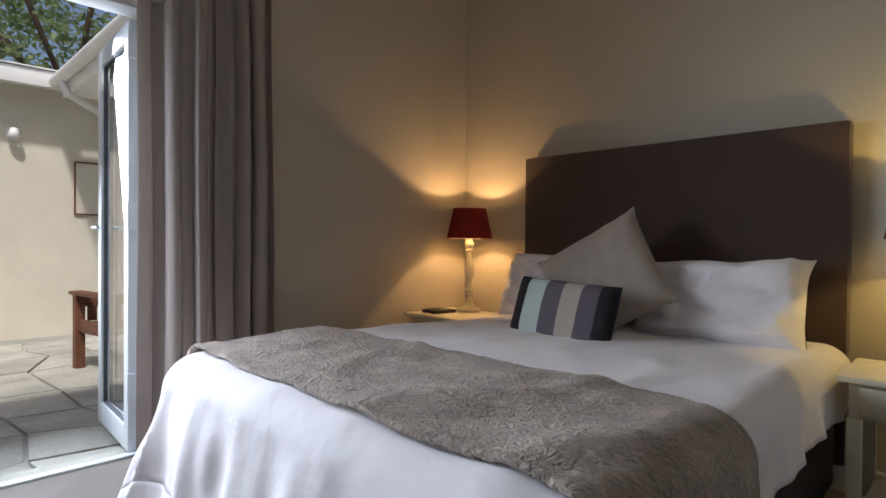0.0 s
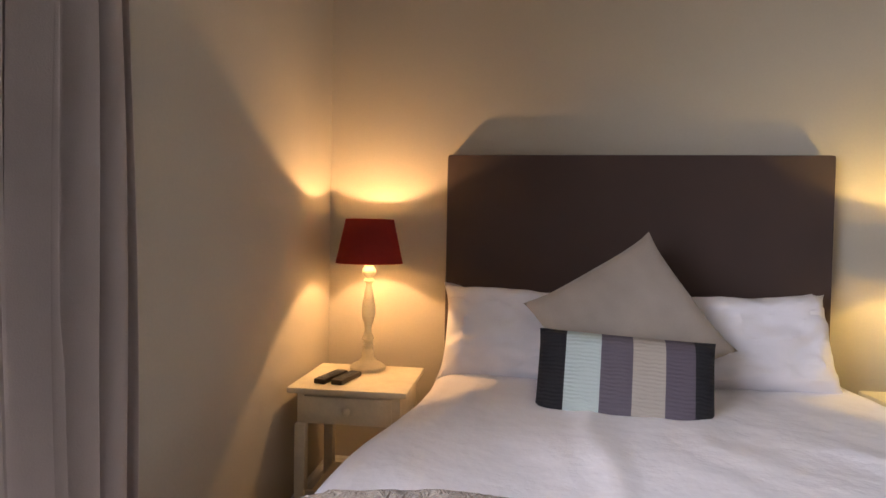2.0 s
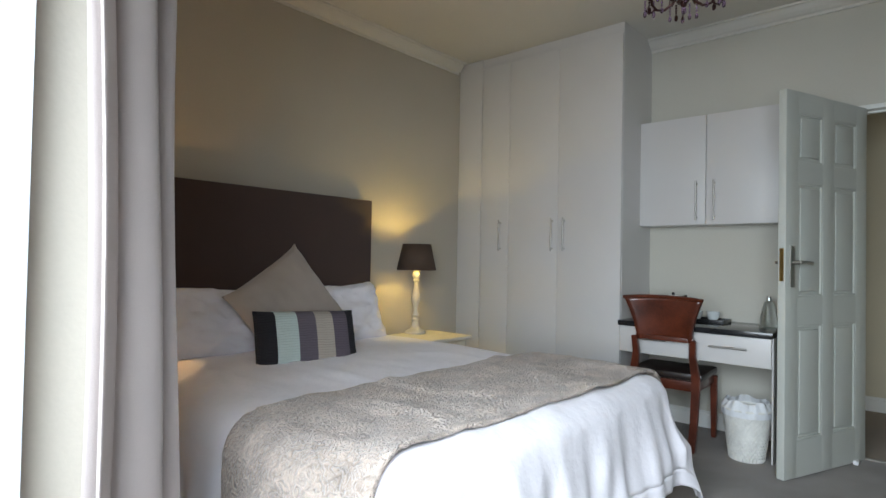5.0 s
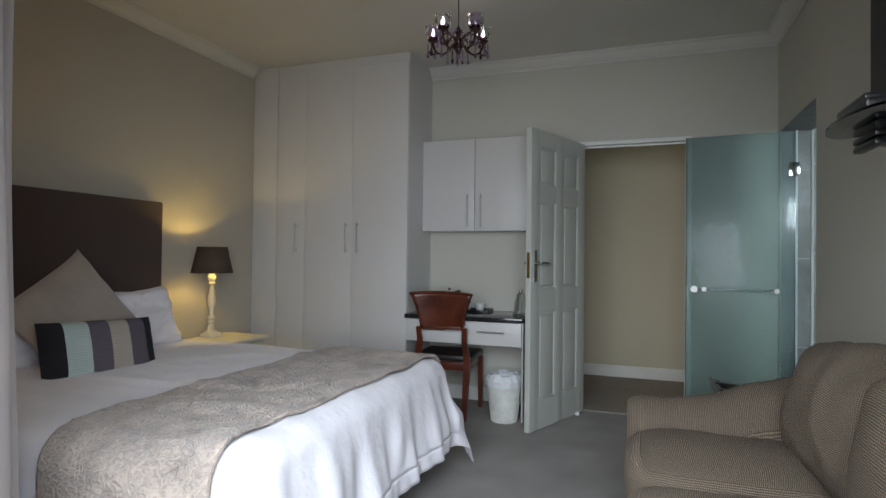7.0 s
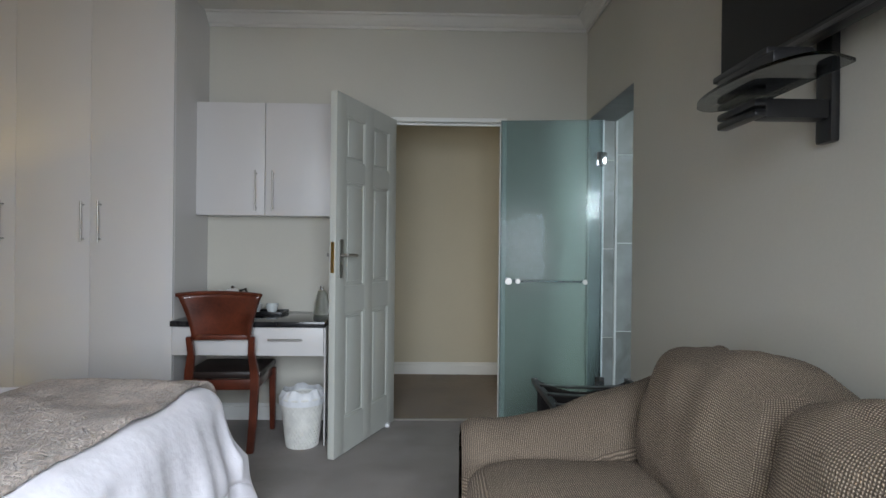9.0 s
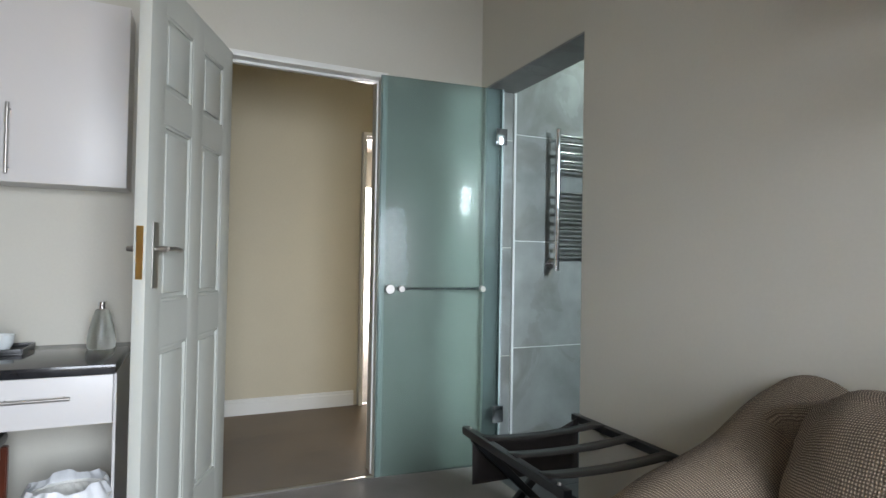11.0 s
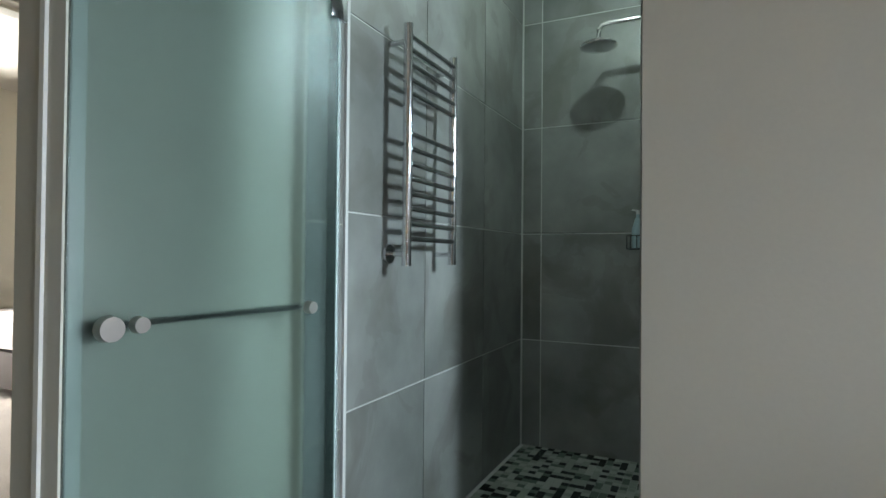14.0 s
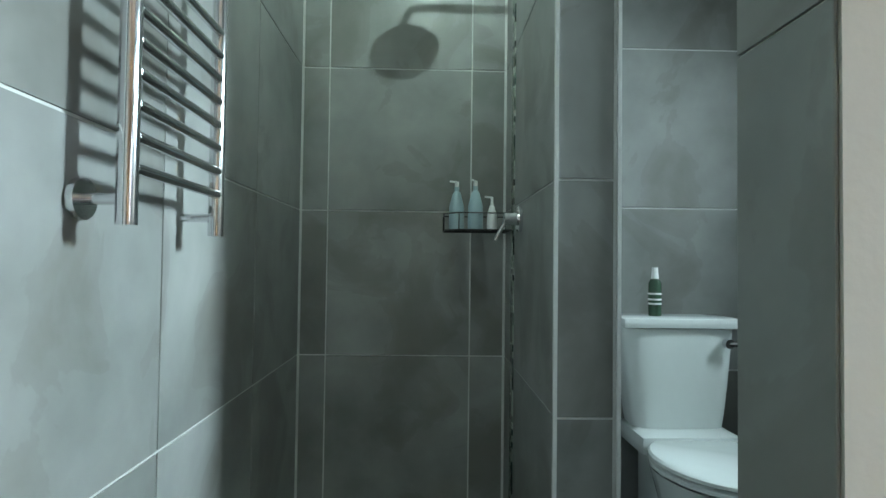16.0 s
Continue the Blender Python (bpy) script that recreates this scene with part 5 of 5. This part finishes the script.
# shower head, mixer, caddy
sh = thing("rain_shower", "round chrome rain shower head on a long wall arm", "shower head", pose(1.333, -2.33, 2.125))
b = B()
lathe(b, [(0.0, 0.0), (0.088, 0.0), (0.090, 0.006), (0.086, 0.012), (0.03, 0.022), (0.016, 0.045), (0.0, 0.045)], n=40, cap=False)
part("rose", b, M_CHROME, sh)
b = B()
tube(b, [(0, 0, 0.04), (0, 0, 0.085), (-0.015, 0, 0.105), (-0.04, 0, 0.112), (-0.378, 0, 0.112)], 0.011, 12)
part("arm", b, M_CHROME, sh)
mx = thing("shower_mixer", "chrome shower mixer on the partition", "tap", pose(0.957, -2.20, 1.16))
b = B()
rod(b, (0.0, 0, 0), (0.012, 0, 0), 0.045, n=24)
part("plate", b, M_CHROME, mx)
b = B()
rod(b, (0.012, 0, 0), (0.06, 0, 0), 0.022, n=20)
part("body", b, M_CHROME, mx)
b = B()
rod(b, (0.05, 0, 0.0), (0.09, 0.0, -0.075), 0.007)
part("lever", b, M_CHROME, mx)
cdy = thing("shower_caddy", "black wire corner basket in the shower", "wire basket", pose(1.10, -2.505, 1.135))
loop = [(-0.145, -0.10), (0.115, -0.10), (0.115, 0.03), (0.06, 0.095), (-0.145, 0.095), (-0.145, -0.10)]
for z, nm in ((0.0, "lower_wire"), (0.065, "upper_wire")):
    b = B()
    tube(b, [(x, y, z) for x, y in loop], 0.003, 6)
    part(nm, b, M_BLACKM, cdy)
for x, y in loop[:-1]:
    b = B()
    rod(b, (x, y, 0), (x, y, 0.065), 0.0022, n=6)
    part("upright_wire", b, M_BLACKM, cdy)
for k in range(7):
    b = B()
    yy = -0.10 + 0.195 * k / 6
    rod(b, (-0.145, yy, 0), (0.06 if k > 4 else 0.112, yy, 0), 0.002, n=6)
    part("base_wire", b, M_BLACKM, cdy)


def pump_bottle(m, h, r, mat, label, nozzle=True):
    t = thing("pump_bottle", label, "bottle", m)
    b = B()
    lathe(b, [(0.0, 0), (r * 0.9, 0), (r, 0.01), (r * 0.95, h * 0.55), (r * 0.5, h * 0.86), (r * 0.3, h * 0.9), (r * 0.3, h)], n=20, cap=False)
    part("body", b, mat, t)
    b = B()
    rod(b, (0, 0, h), (0, 0, h + 0.022), r * 0.28)
    if nozzle:
        rod(b, (0, 0, h + 0.02), (0.03, 0, h + 0.022), 0.004)
    part("pump", b, M_WHITEP, t)


pump_bottle(pose(1.165, -2.50, 1.1385, 0, 0, 20), 0.17, 0.031, M_BOTTLE, "pale blue-grey pump bottle in the wire basket")
pump_bottle(pose(1.09, -2.50, 1.1385, 0, 0, 60), 0.175, 0.031, M_BOTTLE, "pale blue-grey pump bottle in the wire basket")
pump_bottle(pose(1.025, -2.49, 1.1385, 0, 0, 10), 0.11, 0.02, M_WHITEP, "small clear-white pump bottle in the wire basket")

# toilet
to = thing("toilet", "white ceramic close-coupled toilet with the lid closed", "toilet", pose(0.41, -2.24, 0))
b = B()


def cis(u, v):
    w = 0.155 + 0.04 * v ** 0.8
    a = 2 * math.pi * u
    e = 0.45
    cx_, sy_ = math.cos(a), math.sin(a)
    return (w * math.copysign(abs(cx_) ** e, cx_), 0.085 * math.copysign(abs(sy_) ** e, sy_) - 0.005, 0.455 + 0.335 * v)


sheet(b, cis, 48, 10)
part("cistern", b, M_CERAM, to)
part("cistern_lid", boxes((-0.205, 0.205, -0.10, 0.095, 0.792, 0.828), bevel=0.014), M_CERAM, to)
b = B()
rod(b, (-0.15, 0.08, 0.745), (-0.15, 0.105, 0.745), 0.016)
rod(b, (-0.15, 0.10, 0.745), (-0.20, 0.108, 0.742), 0.008)
part("flush_lever", b, M_CHROME, to, "chrome flush lever")


def bowl(u, v):
    a = 2 * math.pi * u
    rx, ry, yc = 0.185, 0.235, 0.30
    z = 0.395 * v
    k = 0.55 + 0.45 * v ** 1.6 if v < 1 else 1
    return (rx * k * math.cos(a), yc - 0.06 * (1 - v) + ry * k * math.sin(a), z)


b = sheet(B(), bowl, 40, 16)
part("bowl", b, M_CERAM, to)
part("shelf", boxes((-0.17, 0.17, -0.09, 0.16, 0.385, 0.454), bevel=0.03), M_CERAM, to)
part("foot", boxes((-0.10, 0.10, -0.08, 0.2, 0.0, 0.384), bevel=0.03), M_CERAM, to)
for z0, z1, g, nm in ((0.398, 0.418, 1.02, "seat"), (0.421, 0.440, 1.03, "lid")):
    b = B()
    pr = []
    for z, s in ((z0, 0.97), (z0 + 0.004, 1.0), (z1 - 0.006, 1.0), (z1, 0.96)):
        pr.append([b.verts.new((0.185 * g * s * math.cos(a), 0.295 + (0.24 if math.sin(a) > 0 else 0.19) * g * s * math.sin(a), z)) for a in [2 * math.pi * k / 48 for k in range(48)]])
    for r0, r1 in zip(pr, pr[1:]):
        for k in range(48):
            b.faces.new((r0[k], r0[(k + 1) % 48], r1[(k + 1) % 48], r1[k]))
    b.faces.new(pr[0][::-1])
    b.faces.new(pr[-1])
    part(nm, b, M_CERAM, to)
gb = thing("spray_bottle", "slim green bottle with a white cap on the cistern", "bottle", pose(0.475, -2.235, 0.829))
b = B()
lathe(b, [(0.0, 0), (0.021, 0), (0.022, 0.004), (0.022, 0.115), (0.014, 0.13), (0.0, 0.13)], n=20, cap=False)
part("body", b, M_GREENB, gb)
for z in (0.04, 0.055, 0.075):
    b = B()
    lathe(b, [(0.0223, z), (0.0223, z + 0.006)], n=20, cap=False)
    part("label_bar", b, M_WHITEP, gb)
b = B()
rod(b, (0, 0, 0.13), (0, 0, 0.17), 0.013, 0.010)
part("cap", b, M_WHITEP, gb)
tbn = thing("toilet_brush", "dark toilet brush holder on the floor", "toilet brush", pose(0.70, -2.13, 0))
b = B()
lathe(b, [(0.0, 0), (0.05, 0), (0.055, 0.01), (0.05, 0.14), (0.03, 0.17), (0.0, 0.17)], n=24, cap=False)
part("holder", b, M_REMOTE, tbn)
b = B()
rod(b, (0, 0, 0.17), (0, 0, 0.36), 0.008)
part("handle", b, M_WHITEP, tbn)

# bathroom ceiling light
bl = thing("ceiling_light", "round white bathroom ceiling light", "lamp", pose(1.18, -1.18, 2.575))
b = B()
lathe(b, [(0.0, 0.024), (0.10, 0.024), (0.10, 0.0), (0.08, -0.006), (0.0, -0.006)], n=32, cap=False)
part("body", b, M_WHITEP, bl)

for ob in set(scene.objects) - before:
    if ob.parent is None:
        ob.location.x -= 0.113

# ---- patio ----
gr = structure("ground", boxes((-60, -2.24, -60, 60, -0.25, -0.072)), M_JOINT, "sandy ground under the patio slabs", "ground")
rnd = random.Random(4)
NXs, NYs, P = 9, 12, 0.48
gx = [[(-6.35 + i * P + (0.13 * rnd.uniform(-1, 1) if 0 < i < NXs else 0), -1.9 + j * P + 0.13 * rnd.uniform(-1, 1)) for j in range(NYs + 1)] for i in range(NXs + 1)]
for i in range(NXs):
    for j in range(NYs):
        q4 = [gx[i][j], gx[i + 1][j], gx[i + 1][j + 1], gx[i][j + 1]]
        ccx, ccy = sum(a for a, _ in q4) / 4, sum(c for _, c in q4) / 4
        b = B()
        zz = -0.052 + 0.004 * rnd.random()
        lo = [b.verts.new(((x - ccx) * 0.955, (y - ccy) * 0.955, -0.022)) for x, y in q4]
        hi = [b.verts.new(((x - ccx) * 0.95, (y - ccy) * 0.95, 0.0)) for x, y in q4]
        b.faces.new(hi)
        b.faces.new(lo[::-1])
        for k in range(4):
            b.faces.new((lo[k], lo[(k + 1) % 4], hi[(k + 1) % 4], hi[k]))
        q = part("slab", b, M_STONE, gr, smooth=False)
        q.location = (min(ccx, -2.30), ccy, zz)
structure("trim", boxes((-2.36, -2.24, -0.6, 1.42, -0.071, -0.004), bevel=0.003), M_STONE, "stone step under the patio door", "step")
pw = tagged(new("house_wing"), "opposite cream stuccoed wing of the house with a white roof edge", "building", kind="structure")
part("wall", boxes((-6.6, -6.35, -8, 9, -0.1, 2.62)), M_STUCCO, pw)
# low strip in the joint colour, darker than the stucco above it
part("plinth", boxes((-6.349, -6.335, -8, 9, -0.07, -0.01)), M_JOINT, pw, "thin darker strip along the foot of the wall")
part("fascia", boxes((-6.06, -6.02, -8, 9, 2.50, 2.66), bevel=0.004), M_FASCIA, pw)
part("soffit", boxes((-6.35, -6.06, -8, 9, 2.55, 2.57)), M_FASCIA, pw)
b = B()
vs8 = [b.verts.new(v) for v in ((-6.0, -8, 2.665), (-6.0, 9, 2.665), (-9.6, 9, 3.35), (-9.6, -8, 3.35), (-6.0, -8, 2.68), (-6.0, 9, 2.68), (-9.6, 9, 3.37), (-9.6, -8, 3.37))]
for f in ((3, 2, 1, 0), (4, 5, 6, 7), (0, 1, 5, 4), (1, 2, 6, 5), (2, 3, 7, 6), (3, 0, 4, 7)):
    b.faces.new([vs8[k] for k in f])
part("roof", b, M_ROOF, pw)
ev = tagged(new("eave"), "white fascia, gutter and downpipe of the near roof edge", "eave", kind="structure")
part("fascia", boxes((-6.0, -2.2, 1.80, 1.83, 2.42, 2.62), bevel=0.004), M_FASCIA, ev)
part("soffit", boxes((-6.0, -2.2, 1.83, 3.2, 2.45, 2.47)), M_FASCIA, ev)
b = B()
tube(b, [(-6.0, 1.74, 2.56), (-2.2, 1.74, 2.56)], 0.055, 12)
part("gutter", b, M_FASCIA, ev)
b = B()
tube(b, [(-5.7, 1.74, 2.52), (-5.7, 1.78, 2.40), (-6.0, 2.2, 2.28), (-6.28, 2.4, 2.20), (-6.29, 2.42, 0.0)], 0.035, 10)
part("downpipe", b, M_FASCIA, ev)
wl = thing("wall_light", "small white wall light on the patio wall", "wall light", pose(-6.35, 1.45, 2.05))
part("plate", boxes((0, 0.02, -0.05, 0.05, -0.06, 0.06), bevel=0.004), M_FASCIA, wl)
b = B()
lathe(b, [(0.03, 0.0), (0.06, -0.09)], (0.08, 0, 0.05), n=20, cap=False)
q = part("shade", b, M_FASCIA, wl)
q.modifiers.new("thick", "SOLIDIFY").thickness = 0.004
b = B()
rod(b, (0.02, 0, 0.04), (0.08, 0, 0.05), 0.01)
part("arm", b, M_FASCIA, wl)
mb = thing("wall_hatch", "rectangular metal frame fixed on the patio wall", "wall hatch", pose(-6.345, 2.28, 1.55))
for a in ((-0.31, 0.31, 0.27, 0.285), (-0.31, 0.31, -0.285, -0.27), (-0.31, -0.295, -0.27, 0.27), (0.295, 0.31, -0.27, 0.27)):
    part("frame", boxes((0, 0.02, *a), bevel=0.001), M_TEAK, mb)
part("panel", boxes((0.0, 0.008, -0.294, 0.294, -0.269, 0.269)), M_STUCCO, mb)
bc = thing("patio_chair", "dark reddish wooden patio armchair on the flagstones", "chair", pose(-4.45, 2.0, -0.05, 0, 0, 8))
for sx in (-0.30, 0.30):
    for sy in (-0.30, 0.30):
        part("leg", boxes((sx - 0.035, sx + 0.035, sy - 0.035, sy + 0.035, 0, 0.60 if sy < 0 or sx > 0 else 0.60), bevel=0.004), M_TEAK, bc)
for sy in (-0.30, 0.30):
    part("armrest", boxes((-0.38, 0.36, sy - 0.05, sy + 0.05, 0.601, 0.63), bevel=0.004), M_TEAK, bc)
    part("side_rail", boxes((-0.265, 0.265, sy - 0.015, sy + 0.015, 0.30, 0.40), bevel=0.003), M_TEAK, bc)
for k in range(6):
    part("seat_slat", boxes((-0.25 + k * 0.085, -0.18 + k * 0.085, -0.284, 0.284, 0.36, 0.38), bevel=0.003), M_TEAK, bc)
for k in range(5):
    part("back_slat", boxes((-0.30, -0.28, -0.24 + k * 0.10, -0.17 + k * 0.10, 0.38, 0.50), bevel=0.003), M_TEAK, bc)
part("back_rail", boxes((-0.31, -0.27, -0.26, 0.26, 0.50, 0.58), bevel=0.004), M_TEAK, bc)


def tree(m, h, r, seed):
    t = thing("tree", "leafy green tree behind the roof", "tree", m, "trees behind the house")
    rn = random.Random(seed)
    b = B()
    tube(b, [(0, 0, -0.3), (0.05, 0.02, h * 0.3), (0.0, 0.1, h * 0.6)], 0.16, 10)
    for k in range(7):
        a = k * 0.9 + seed
        tube(b, [(0, 0.05, h * (0.35 + 0.04 * k)), (0.5 * r * math.cos(a), 0.5 * r * math.sin(a), h * (0.55 + 0.05 * k)), (0.85 * r * math.cos(a), 0.85 * r * math.sin(a), h * (0.65 + 0.05 * k))], 0.05, 6)
    part("trunk", b, M_TRUNK, t)
    vs_, fs_ = [], []
    cl = [(rn.gauss(0, 0.45) * r, rn.gauss(0, 0.45) * r, h * 0.72 + rn.gauss(0, 0.16) * h) for _ in range(38)]
    for c in cl:
        for _ in range(110):
            p_ = Vector(c) + Vector((rn.gauss(0, 0.32), rn.gauss(0, 0.32), rn.gauss(0, 0.26)))
            e1 = Vector((rn.gauss(0, 1), rn.gauss(0, 1), rn.gauss(0, 1))).normalized()
            e2 = e1.cross(Vector((rn.gauss(0, 1), rn.gauss(0, 1), rn.gauss(0, 1)))).normalized()
            n0, s_ = len(vs_), rn.uniform(0.05, 0.10)
            vs_ += [p_ + e1 * s_, p_ + e2 * s_ * 0.5, p_ - e1 * s_, p_ - e2 * s_ * 0.5]
            fs_.append((n0, n0 + 1, n0 + 2, n0 + 3))
    me = bpy.data.meshes.new("crown")
    me.from_pydata(vs_, [], fs_)
    me.materials.append(M_LEAF)
    o = new("crown", me)
    o.parent = t
    return t


tree(pose(-11.5, 3.0, 0), 6.2, 2.2, 1)
tree(pose(-12.5, 0.0, 0), 6.8, 2.4, 2)
tree(pose(-12.0, 6.0, 0), 6.5, 2.4, 3)
